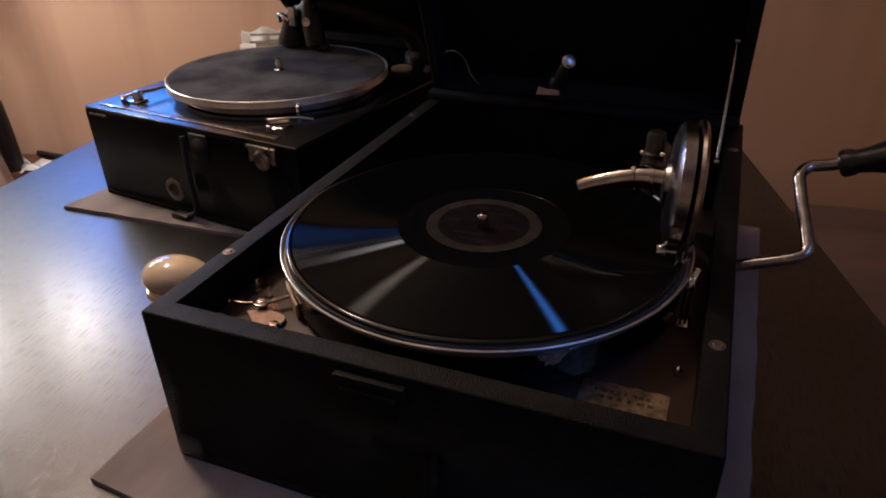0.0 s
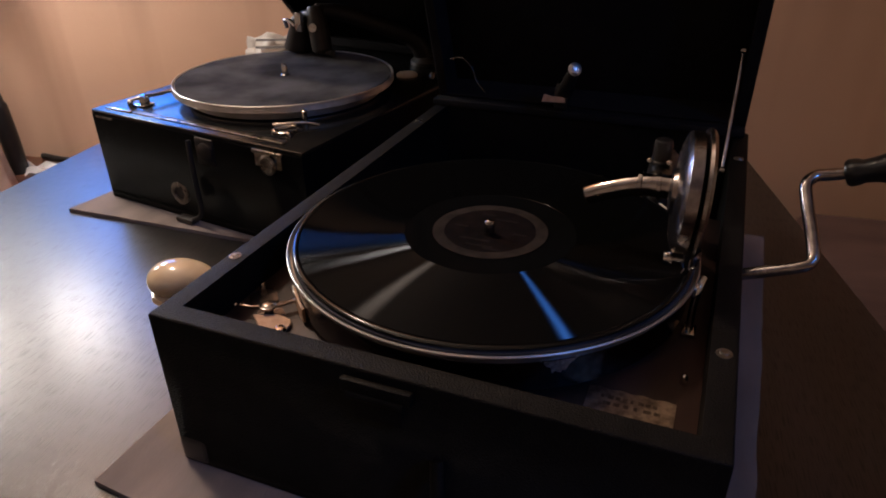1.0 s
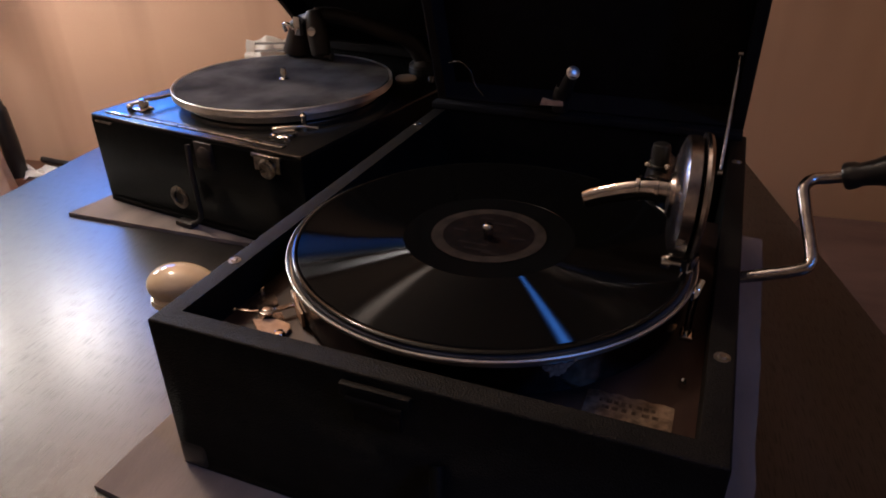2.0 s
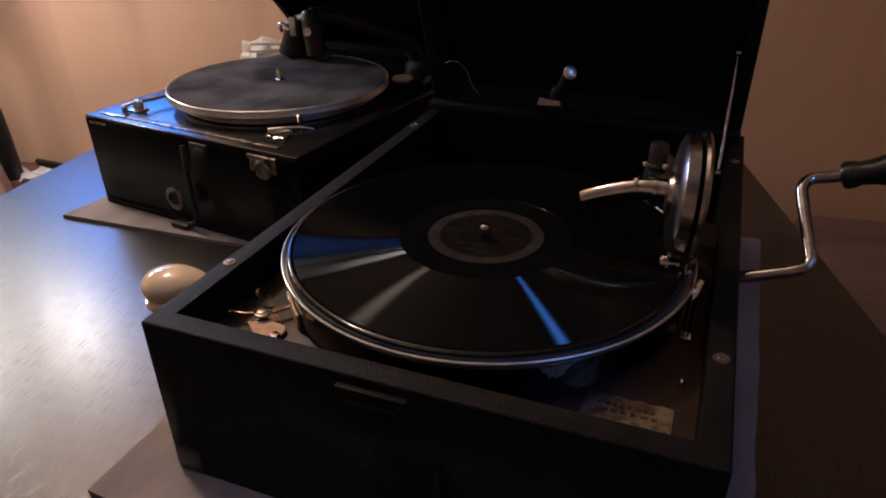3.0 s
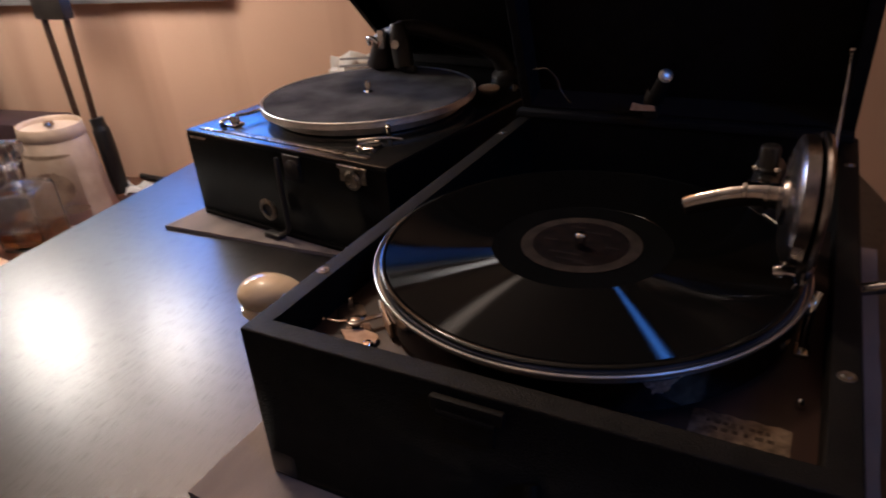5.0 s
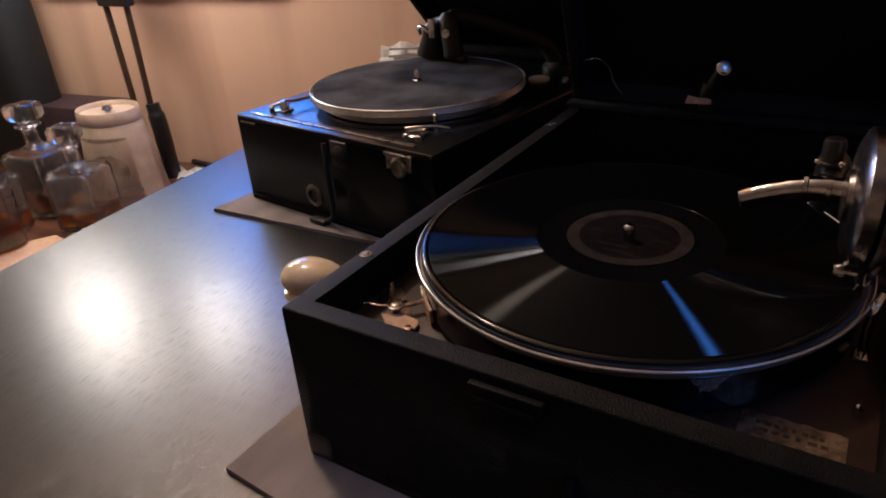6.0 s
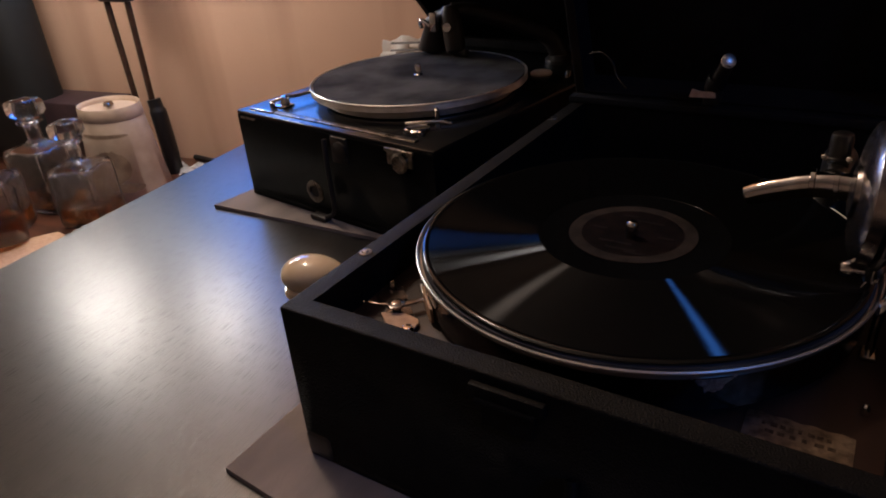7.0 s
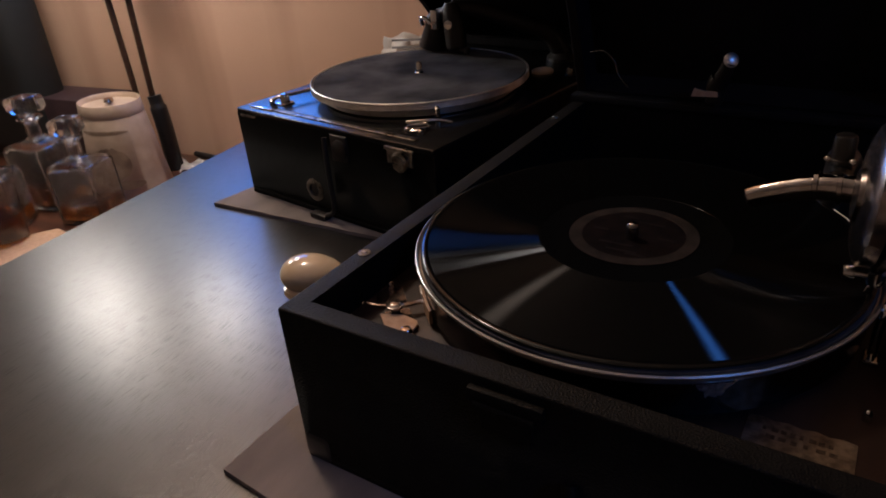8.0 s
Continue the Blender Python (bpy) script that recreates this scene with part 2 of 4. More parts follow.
FLOORWOOD = material("brown_floor_boards", (0.16, 0.085, 0.045), 0.5, dark=(0.08, 0.042, 0.024), scale=12, stretch=(1, 0.08, 1), rough_var=0.1)
REDWOOD = material("reddish_brown_wood", (0.15, 0.055, 0.028), 0.35, dark=(0.06, 0.024, 0.014), scale=30, stretch=(0.1, 1, 1), rough_var=0.1)
FABRIC = material("mauve_upholstery", (0.12, 0.075, 0.068), 0.95, dark=(0.075, 0.047, 0.043), scale=14, stretch=(0.25, 1, 1), bump=0.8, bump_scale=600, spec=0.1)
STONE = material("polished_cream_stone", (0.78, 0.62, 0.42), 0.13, dark=(0.56, 0.40, 0.22), scale=26, stretch=(1, 0.5, 1.6), coat=0.6, ramp=(0.3, 0.7))
CREAM = material("cream_enamel", (0.58, 0.44, 0.33), 0.4, dark=(0.40, 0.285, 0.20), scale=16, rough_var=0.1)
BROWNART = material("brown_print", (0.36, 0.25, 0.17), 0.45, dark=(0.17, 0.105, 0.07), scale=34)
PAPER = material("white_paper", (0.85, 0.83, 0.80), 0.9, dark=(0.72, 0.70, 0.68), scale=40)
INK = material("grey_print", (0.16, 0.15, 0.15), 0.9, scale=60)
BLACKPLASTIC = material("black_plastic", (0.012, 0.011, 0.011), 0.38, dark=(0.008, 0.008, 0.008), scale=80, rough_var=0.1)
BLACKMETAL = material("black_painted_metal", (0.020, 0.014, 0.011), 0.45, dark=(0.011, 0.008, 0.007), scale=60, rough_var=0.1)
BROWNMETAL = material("brown_painted_metal", (0.055, 0.026, 0.014), 0.4, dark=(0.03, 0.015, 0.009), scale=60, rough_var=0.1)
GREYPLASTIC = material("grey_plastic", (0.23, 0.21, 0.20), 0.45, dark=(0.18, 0.165, 0.155), scale=60)
LABELRED = material("label_paper", (0.008, 0.0045, 0.004), 0.85, dark=(0.003, 0.002, 0.002), scale=110, spec=0.04)
LABELRING = material("label_ring_print", (0.026, 0.019, 0.015), 0.8, dark=(0.011, 0.008, 0.0065), scale=90, spec=0.08)
LABELPRINT = material("label_print", (0.011, 0.007, 0.006), 0.85, dark=(0.006, 0.004, 0.0035), scale=120, spec=0.08)
SMOOTHBLACK = material("smooth_black_shellac", (0.004, 0.004, 0.004), 0.14, dark=(0.003, 0.003, 0.003), scale=60, rough_var=0.05, spec=0.25)
SATIN = material("satin_nickel", (0.80, 0.78, 0.75), 0.34, 1.0, dark=(0.60, 0.58, 0.55), scale=60, rough_var=0.08)
DARKNICKEL = material("dark_nickel", (0.10, 0.098, 0.10), 0.22, 1.0, dark=(0.05, 0.046, 0.045), scale=120, rough_var=0.08)
TANLEATHER = material("tan_leather_pad", (0.60, 0.39, 0.26), 0.6, dark=(0.48, 0.29, 0.18), scale=160, bump=0.3, bump_scale=900)
LINING = material("black_lid_cloth", (0.014, 0.013, 0.014), 0.85, dark=(0.009, 0.0085, 0.009), scale=50, bump=0.3, bump_scale=800, spec=0.1)
DARKCLOTH = material("black_chair_leather", (0.004, 0.004, 0.004), 0.7, dark=(0.002, 0.002, 0.002), scale=30, bump=0.3, bump_scale=250)
PURPLE = material("dark_purple_box", (0.045, 0.022, 0.026), 0.5, dark=(0.025, 0.013, 0.016), scale=30)
CLEAR = glass("clear_glass", (0.97, 0.98, 1.0), 0.14, 1.5, 60)
AMBER = glass("amber_liquor", (0.75, 0.24, 0.05), 0.0, 1.36)
SCREEN = glowing("blue_screen_glow", 4.6)
HANDLE = material("black_turned_wood", (0.010, 0.009, 0.008), 0.3, scale=60, rough_var=0.05)

# ---- mesh helpers ----
def add_box(bm, lo, hi, bevel=0.0, m=None, segs=2):
    sx, sy, sz = (hi[i] - lo[i] for i in range(3))
    mid = Vector([(hi[i] + lo[i]) / 2 for i in range(3)])
    t = Matrix.Translation(mid) @ Matrix.Diagonal((sx, sy, sz, 1))
    vs = bmesh.ops.create_cube(bm, size=1, matrix=t)["verts"]
    if bevel:
        es = list({e for v in vs for e in v.link_edges})
        out = bmesh.ops.bevel(bm, geom=es, offset=bevel, segments=segs, affect="EDGES", profile=0.5)
        vs = list({v for f in out["faces"] for v in f.verts} | {v for v in vs if v.is_valid})
    if m is not None:
        bmesh.ops.transform(bm, matrix=m, verts=vs)
    return vs


def add_lathe(bm, profile, n=48, m=None, closed=False):
    """Turns (radius, height) pairs about z."""
    rings = []
    for r, z in profile:
        if r < 1e-6:
            rings.append([bm.verts.new((0, 0, z))])
        else:
            rings.append([bm.verts.new((r * math.cos(2 * math.pi * i / n), r * math.sin(2 * math.pi * i / n), z)) for i in range(n)])
    pairs = list(zip(rings[:-1], rings[1:])) + ([(rings[-1], rings[0])] if closed else [])
    for a, b in pairs:
        for i in range(n):
            j = (i + 1) % n
            if len(a) == 1 and len(b) == 1:
                continue
            if len(a) == 1:
                bm.faces.new((a[0], b[i], b[j]))
            elif len(b) == 1:
                bm.faces.new((a[i], a[j], b[0]))
            else:
                bm.faces.new((a[i], a[j], b[j], b[i]))
    vs = [v for r in rings for v in r]
    if m is not None:
        bmesh.ops.transform(bm, matrix=m, verts=vs)
    return vs


def smooth_path(points, n=8):
    """A rounded line through the points."""
    p = [Vector(q) for q in points]
    p = [2 * p[0] - p[1]] + p + [2 * p[-1] - p[-2]]
    out = []
    for i in range(1, len(p) - 2):
        for k in range(n):
            t = k / n
            a, b, c, d = p[i - 1], p[i], p[i + 1], p[i + 2]
            out.append(0.5 * (2 * b + (c - a) * t + (2 * a - 5 * b + 4 * c - d) * t * t + (3 * b - a - 3 * c + d) * t ** 3))
    return out + [p[-2]]


def add_tube(bm, path, radius, n=14):
    """A pipe along the path; radius is one number or one for each point."""
    path = [Vector(q) for q in path]
    rs = radius if isinstance(radius, (list, tuple)) else [radius] * len(path)
    up = Vector((0.13, 0.21, 0.97))
    rings = []
    for i, p in enumerate(path):
        d = (path[min(i + 1, len(path) - 1)] - path[max(i - 1, 0)]).normalized()
        s = d.cross(up).normalized()
        up = s.cross(d).normalized()
        rings.append([bm.verts.new(p + rs[i] * (math.cos(2 * math.pi * k / n) * s + math.sin(2 * math.pi * k / n) * up)) for k in range(n)])
    for a, b in zip(rings[:-1], rings[1:]):
        for k in range(n):
            bm.faces.new((a[k], a[(k + 1) % n], b[(k + 1) % n], b[k]))
    bm.faces.new(rings[0][::-1])
    bm.faces.new(rings[-1])


def add_prism(bm, outline, z0, z1):
    """A plate of the outline (x, y), from z0 to z1."""
    lo = [bm.verts.new((x, y, z0)) for x, y in outline]
    hi = [bm.verts.new((x, y, z1)) for x, y in outline]
    bm.faces.new(lo[::-1])
    bm.faces.new(hi)
    k = len(outline)
    for i in range(k):
        bm.faces.new((lo[i], lo[(i + 1) % k], hi[(i + 1) % k], hi[i]))
    return lo + hi


def mesh_object(name, bm, mat, smooth=40):
    bmesh.ops.recalc_face_normals(bm, faces=bm.faces)
    me = bpy.data.meshes.new(name)
    bm.to_mesh(me)
    bm.free()
    me.materials.append(mat)
    if smooth:
        me.shade_smooth()
        me.set_sharp_from_angle(angle=radians(smooth))
    return new(name, me)


def part(name, bm, mat, parent, label="", smooth=40):
    ob = mesh_object(name, bm, mat, smooth)
    ob.parent = parent
    if label:
        ob["label"] = label
    return ob


def thing(name, m, label, category, group=""):
    ob = new(name)
    ob.empty_display_size = 0.05
    ob.matrix_world = m
    return tagged(ob, label, category, group)


def lone(name, bm, mat, label, category, m=None, kind="", smooth=40):
    ob = mesh_object(name, bm, mat, smooth)
    if m is not None:
        ob.matrix_world = m
    return tagged(ob, label, category, "", kind)


def B():
    return bmesh.new()


def axis_to(at, direction):
    return Matrix.Translation(at) @ Vector(direction).to_track_quat("Z", "Y").to_matrix().to_4x4()


# ---- the room ----
ROOM = pose(0.44, 0.905, 0, 0, 0, 7.4)
FLOOR_Z, CEIL_Z = -0.75, 1.85


def wall(name, lo, hi, mat, label):
    bm = B()
    add_box(bm, lo, hi)
    return lone(name, bm, mat, label, "wall", ROOM, "structure", 0)


wall("wall_north", (-3.4, 0, FLOOR_Z), (2.2, 0.15, CEIL_Z), PLASTER, "tan painted plaster wall behind the table")
wall("wall_west", (-3.4, -3.8, FLOOR_Z), (-3.25, 0, CEIL_Z), OFFWHITE, "off-white painted plaster wall in lamp light")
wall("wall_east", (2.05, -3.8, FLOOR_Z), (2.2, 0, CEIL_Z), OFFWHITE, "off-white painted plaster wall in half shade")
wall("wall_south", (-3.4, -3.95, FLOOR_Z), (2.2, -3.8, CEIL_Z), OFFWHITE, "off-white painted plaster wall opposite the table")
bm = B()
add_box(bm, (-3.4, -3.95, CEIL_Z), (2.2, 0.15, CEIL_Z + 0.1))
lone("ceiling", bm, CEIL, "plain white painted ceiling", "ceiling", ROOM, "structure", 0)
bm = B()
add_box(bm, (-3.4, -3.95, FLOOR_Z - 0.1), (2.2, 0.15, FLOOR_Z))
lone("floor", bm, FLOORWOOD, "brown wooden floor in shadow", "floor", ROOM, "structure", 0)


# ---- the table ----
def table():
    t = thing("table", pose(0, 0, FLOOR_Z), "dark-stained open-grained oak table, satin lacquered", "table")
    z = -FLOOR_Z
    bm = B()
    edge = [(-0.385, -0.62), (0.715, -0.62), (0.300, 0.752), (-0.562, 0.740)]
    add_prism(bm, edge, z - 0.032, z)
    top_edges = [e for e in bm.edges]
    bmesh.ops.bevel(bm, geom=top_edges, offset=0.002, segments=2, affect="EDGES")
    part("tabletop", bm, OAK, t)
    for x, y in ((-0.33, -0.55), (0.60, -0.55), (0.25, 0.68), (-0.50, 0.68)):
        bm = B()
        add_box(bm, (x - 0.03, y - 0.03, 0), (x + 0.03, y + 0.03, z - 0.032), 0.003)
        part("leg", bm, OAK, t)
    return t


table()


def mat_sheet(name, outline, label):
    """A worn cardboard sheet with slightly wavy edges."""
    pts = []
    k = len(outline)
    for i in range(k):
        a, b = Vector(outline[i]), Vector(outline[(i + 1) % k])
        n = 14
        for j in range(n):
            p = a.lerp(b, j / n)
            w = 0.0 if j == 0 else 0.0016 * noise.noise((p.x * 30, p.y * 30, 1.7))
            d = (b - a).normalized()
            pts.append((p.x - d.y * w, p.y + d.x * w))
    bm = B()
    add_prism(bm, pts, 0.0, 0.004)
    return lone(name, bm, CARD, label, "mat", None, "", 0)


mat_sheet("cardboard_mat", [(-0.0395, -0.035), (0.3325, -0.06), (0.3335, 0.100), (0.3365, 0.205), (0.3380, 0.290), (0.3392, 0.449), (-0.038, 0.455)], "grey-brown cardboard sheet under the record player case")
mat_sheet("cardboard_mat", [(-0.375, 0.250), (-0.205, 0.258), (-0.052, 0.262), (-0.045, 0.70), (-0.305, 0.715)], "grey-brown cardboard sheet under the older gramophone")


# ---- shared gramophone parts ----
def screw(parent, at, r=0.0032, name="screw"):
    bm = B()
    add_lathe(bm, [(r * 1.5, 0), (r * 1.5, 0.0006), (r, 0.0008), (r * 0.85, 0.0018), (0, 0.0022)], 16)
    bmesh.ops.translate(bm, vec=at, verts=bm.verts)
    return part(name, bm, CHROME, parent)


def hollow_case(bm, w, l, z0, z1, t, bottom=0.008):
    """An open box with walls of thickness t."""
    add_prism(bm, [(0, 0), (w, 0), (w, l), (0, l)], z0, z0 + bottom)
    ring = [[(0, 0), (w, 0), (w, l), (0, l)], [(t, t), (w - t, t), (w - t, l - t), (t, l - t)]]
    lo = [[bm.verts.new((x, y, z0 + bottom)) for x, y in r] for r in ring]
    hi = [[bm.verts.new((x, y, z1)) for x, y in r] for r in ring]
    for i in range(4):
        j = (i + 1) % 4
        bm.faces.new((lo[0][i], lo[0][j], hi[0][j], hi[0][i]))
        bm.faces.new((lo[1][i], lo[1][j], hi[1][j], hi[1][i]))
        bm.faces.new((hi[0][i], hi[0][j], hi[1][j], hi[1][i]))
    bmesh.ops.remove_doubles(bm, verts=bm.verts, dist=1e-5)
    es = [e for e in bm.edges if all(abs(v.co.x) < 1e-4 or abs(v.co.x - w) < 1e-4 or abs(v.co.y) < 1e-4 or abs(v.co.y - l) < 1e-4 for v in e.verts)]
    bmesh.ops.bevel(bm, geom=es, offset=0.0016, segments=3, affect="EDGES", profile=0.5)


def lid_of(parent, w, l, z, opening, cloth, depth=0.042):
    """The hinged lid: a shallow lined tray, opened by so many degrees about the back edge."""
    turn = Matrix.Translation((0, l, z)) @ Matrix.Rotation(radians(-opening), 4, "X") @ Matrix.Translation((0, -l, 0))
    bm = B()
    t = 0.010
    hollow_case(bm, w, l, 0, depth, t, t)
    bmesh.ops.transform(bm, matrix=Matrix.Translation((0, 0, depth)) @ Matrix.Diagonal((1, 1, -1, 1)), verts=bm.verts)
    bmesh.ops.transform(bm, matrix=turn, verts=bm.verts)
    lid = part("lid", bm, cloth, parent)
    bm = B()
    add_box(bm, (t, t, depth - t - 0.004), (w - t, l - t, depth - t - 0.0005), 0.001)
    bmesh.ops.transform(bm, matrix=turn, verts=bm.verts)
    part("lid_lining", bm, LINING, lid, "matt black cloth lining")
    return lid, turn


def turntable(parent, c, z0, z1, r, rim_mat, band=0.0):
    """The platter: a rounded metal rim and a covered top."""
    bm = B()
    side = [(0.0, z0), (r - 0.007, z0), (r - 0.005, z0 + 0.002), (r - 0.004, z1 - 0.006)]
    if band:
        side = [(0.0, z0), (r - 0.014, z0), (r - 0.013, z1 - band), (r - 0.001, z1 - band), (r, z1 - band + 0.001)]
    add_lathe(bm, side + [ (r - 0.0008, z1 - 0.0024), (r, z1 - 0.0017), (r - 0.0001, z1 - 0.0006),
                   (r - 0.0008, z1), (r - 0.0018, z1 - 0.0006), (r - 0.0024, z1 - 0.003), (0, z1 - 0.003)], 160)
    bmesh.ops.translate(bm, vec=(c[0], c[1], 0), verts=bm.verts)
    tt = part("turntable", bm, rim_mat, parent, "nickel-plated rim")
    bm = B()
    add_lathe(bm, [(0, z1 - 0.0028), (r - 0.0034, z1 - 0.0028), (r - 0.0034, z1 - 0.0004), (0, z1 - 0.0002)], 120)
    bmesh.ops.translate(bm, vec=(c[0], c[1], 0), verts=bm.verts)
    part("felt_cover", bm, FELT, tt, "felt disc")
    # a separate sleeve of darker metal covers the lower side
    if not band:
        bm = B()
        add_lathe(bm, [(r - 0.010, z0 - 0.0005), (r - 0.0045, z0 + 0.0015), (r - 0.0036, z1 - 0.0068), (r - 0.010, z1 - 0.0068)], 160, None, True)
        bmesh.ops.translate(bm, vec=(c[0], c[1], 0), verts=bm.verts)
        part("platter_side", bm, DARKNICKEL, tt, "dark lower side")
    return tt


# ---- gramophone with the record ----
W1, L1, H1 = 0.301, 0.430, 0.114
C1 = (0.1500, 0.1500)
BZ = 0.088


def gramophone():
    g = thing("portable_gramophone", pose(0, 0, 0.004), "black leatherette portable gramophone, lid open, playing a record", "gramophone")
    dz = -0.004
    T = Matrix.Translation((0, 0, dz))

    def P(name, bm, mat, parent=None, label="", smooth=40):
        bmesh.ops.transform(bm, matrix=T, verts=bm.verts)
        return part(name, bm, mat, parent or g, label, smooth)

    bm = B()
    hollow_case(bm, W1 + 0.004, L1, 0.004, H1, 0.0135)
    case = P("case", bm, LEATHER)
    bm = B()
    add_box(bm, (0.0130, 0.0130, BZ - 0.008), (W1 - 0.0090, 0.290, BZ), 0.0004)
    P("motor_board", bm, BOARD, None, "dark mahogany motor board")
    # corner caps at the foot of the case
    for x, y in ((0.0, 0.0), (W1 + 0.004, 0.0), (0.0, L1), (W1 + 0.004, L1)):
        bm = B()
        sx, sy = (1 if x < 0.1 else -1), (1 if y < 0.1 else -1)
        add_box(bm, (min(x - sx * 0.0012, x + sx * 0.022), min(y - sy * 0.0012, y + sy * 0.022), 0.0042),
                (max(x - sx * 0.0012, x + sx * 0.022), max(y - sy * 0.0012, y + sy * 0.022), 0.026), 0.005, None, 3)
        P("corner_cap", bm, BLACKPLASTIC, case)
    bm = B()
    add_box(bm, (0.0130, 0.2905, 0.0125), (W1 - 0.0090, L1 - 0.0150, 0.030), 0.001)
    P("horn_floor", bm, LINING, case, "matt black horn opening")
    # added black strip: hides the bright back rim and the gap under the lid
    bm = B()
    add_box(bm, (-0.002, L1 - 0.0165, H1), (W1, L1 - 0.0012, H1 + 0.0070), 0.0015)
    P("gap_cover_strip", bm, LINING, case, "added black strip hiding the bright line under the lid")
    # rim screws
    for x, y in ((0.0055, 0.072), (W1 - 0.0030, 0.077), (0.0055, 0.36), (W1 - 0.0030, 0.36)):
        bm = B()
        add_lathe(bm, [(0.0042, 0), (0.0040, 0.0005), (0.0028, 0.0006), (0.0025, 0.0002), (0.0019, 0.0013), (0, 0.0016)], 20)
        bmesh.ops.translate(bm, vec=(x, y, H1), verts=bm.verts)
        P("rim_screw", bm, WORN, case)
    # front latch
    bm = B()
    add_box(bm, (0.130, -0.004, 0.086), (0.157, -0.001, 0.109), 0.001)
    add_box(bm, (0.124, -0.0055, 0.102), (0.163, -0.0012, 0.1100), 0.0012)
    add_tube(bm, [(0.128, -0.005, 0.1015), (0.159, -0.005, 0.1015)], 0.0022)
    P("latch", bm, LEATHER, case, "black-covered latch")
    # carrying handle on the front
    bm = B()
    add_tube(bm, smooth_path([(0.175, -0.002, 0.070), (0.178, -0.010, 0.058), (0.178, -0.012, 0.045), (0.175, -0.002, 0.030)]), 0.004)
    P("handle", bm, LEATHER, case)

    # turntable and spindle
    tt = turntable(g, C1, BZ + 0.004 + dz, 0.119 + dz, 0.1312, SATIN)
    bm = B()
    add_lathe(bm, [(0.0040, 0.1155), (0.0036, 0.1205), (0.0034, 0.1225), (0.0034, 0.1292), (0.0030, 0.1306), (0.0018, 0.1315), (0, 0.1318)], 24)
    bmesh.ops.translate(bm, vec=(C1[0] + 0.0012, C1[1] - 0.0055, 0), verts=bm.verts)
    P("spindle", bm, MIRROR, tt)
    # worn patch on the side of the platter
    bm = B()
    rows = []
    for i in range(19):
        a = radians(-60 + 9 * i / 18)
        u = i / 18
        lo = 0.1165 - 0.0125 * (u * (1 - u) * 4) ** 0.6 + 0.0022 * noise.noise((i * 0.9, 3.1, 0))
        rows.append([bm.verts.new((C1[0] + q * math.cos(a), C1[1] + q * math.sin(a), z)) for q, z in ((0.1272, lo), (0.1280, 0.1124))])
    for a, b in zip(rows[:-1], rows[1:]):
        bm.faces.new((a[0], b[0], b[1], a[1]))
    P("worn_patch", bm, BRIGHTWEAR, tt, "bright worn patch")
    bm = B()
    add_lathe(bm, [(0.016, BZ), (0.016, BZ + 0.0035), (0, BZ + 0.0035)], 24)
    bmesh.ops.translate(bm, vec=(*C1, 0), verts=bm.verts)
    P("bearing", bm, WORN, tt)

    # brake: plates, flat lever with a hooked end, tongue, shoe
    bm = B()
    add_prism(bm, [(0.0240, 0.0553), (0.0158, 0.0672), (0.0172, 0.0745), (0.0253, 0.0808), (0.0372, 0.0690), (0.0338, 0.0622)], BZ, BZ + 0.0020)
    bmesh.ops.bevel(bm, geom=list(bm.edges), offset=0.0006, segments=2, affect="EDGES")
    brake = P("brake", bm, AGED, None, "polished nickel brake plate")
    bm = B()
    add_prism(bm, [(0.0310, 0.0558), (0.0432, 0.0630), (0.0520, 0.0550), (0.0440, 0.0530), (0.0335, 0.0500)], BZ, BZ + 0.0014)
    bmesh.ops.bevel(bm, geom=list(bm.edges), offset=0.0004, segments=2, affect="EDGES")
    P("lower_plate", bm, AGED, brake)
    bm = B()
    add_prism(bm, [(0.0322, 0.0482), (0.0382, 0.0496), (0.0462, 0.0538), (0.0564, 0.0520), (0.0594, 0.0486), (0.0602, 0.0374), (0.0473, 0.0367), (0.0410, 0.0405)], BZ + 0.0015, BZ + 0.0030)
    bmesh.ops.bevel(bm, geom=list(bm.edges), offset=0.0003, segments=1, affect="EDGES")
    P("brake_tongue", bm, TANLEATHER, brake, "pale copper tongue plate")
    bm = B()
    add_tube(bm, [(0.0196, 0.0487, BZ + 0.0068), (0.0300, 0.0500, BZ + 0.0066), (0.0345, 0.0528, BZ + 0.0062)], 0.0008, 8)
    add_lathe(bm, [(0, -0.0014), (0.0014, 0), (0, 0.0014)], 10, Matrix.Translation((0.0196, 0.0487, BZ + 0.0068)))
    add_prism(bm, [(0.0428, 0.0594), (0.0518, 0.0690), (0.0540, 0.0668), (0.0452, 0.0560)], BZ + 0.0060, BZ + 0.0072)
    add_lathe(bm, [(0.0028, BZ + 0.0020), (0.0028, BZ + 0.0056), (0.0054, BZ + 0.0058), (0.0054, BZ + 0.0070), (0.0044, BZ + 0.0073), (0.0036, BZ + 0.0080), (0.0022, BZ + 0.0084), (0, BZ + 0.0083)], 28, Matrix.Translation((0.0388, 0.0552, 0)))
    P("brake_lever", bm, AGED, brake)
    bm = B()
    add_tube(bm, smooth_path([(0.0446, 0.0750, BZ + 0.0104), (0.0478, 0.0712, BZ + 0.0078), (0.0530, 0.0680, BZ + 0.0072), (0.0546, 0.0680, BZ + 0.0104)]), 0.0013, 10)
    P("brake_hook", bm, SATIN, brake)
    bm = B()
    rings = []
    for k in range(9):
        a = radians(217 + 12.0 * k / 8)
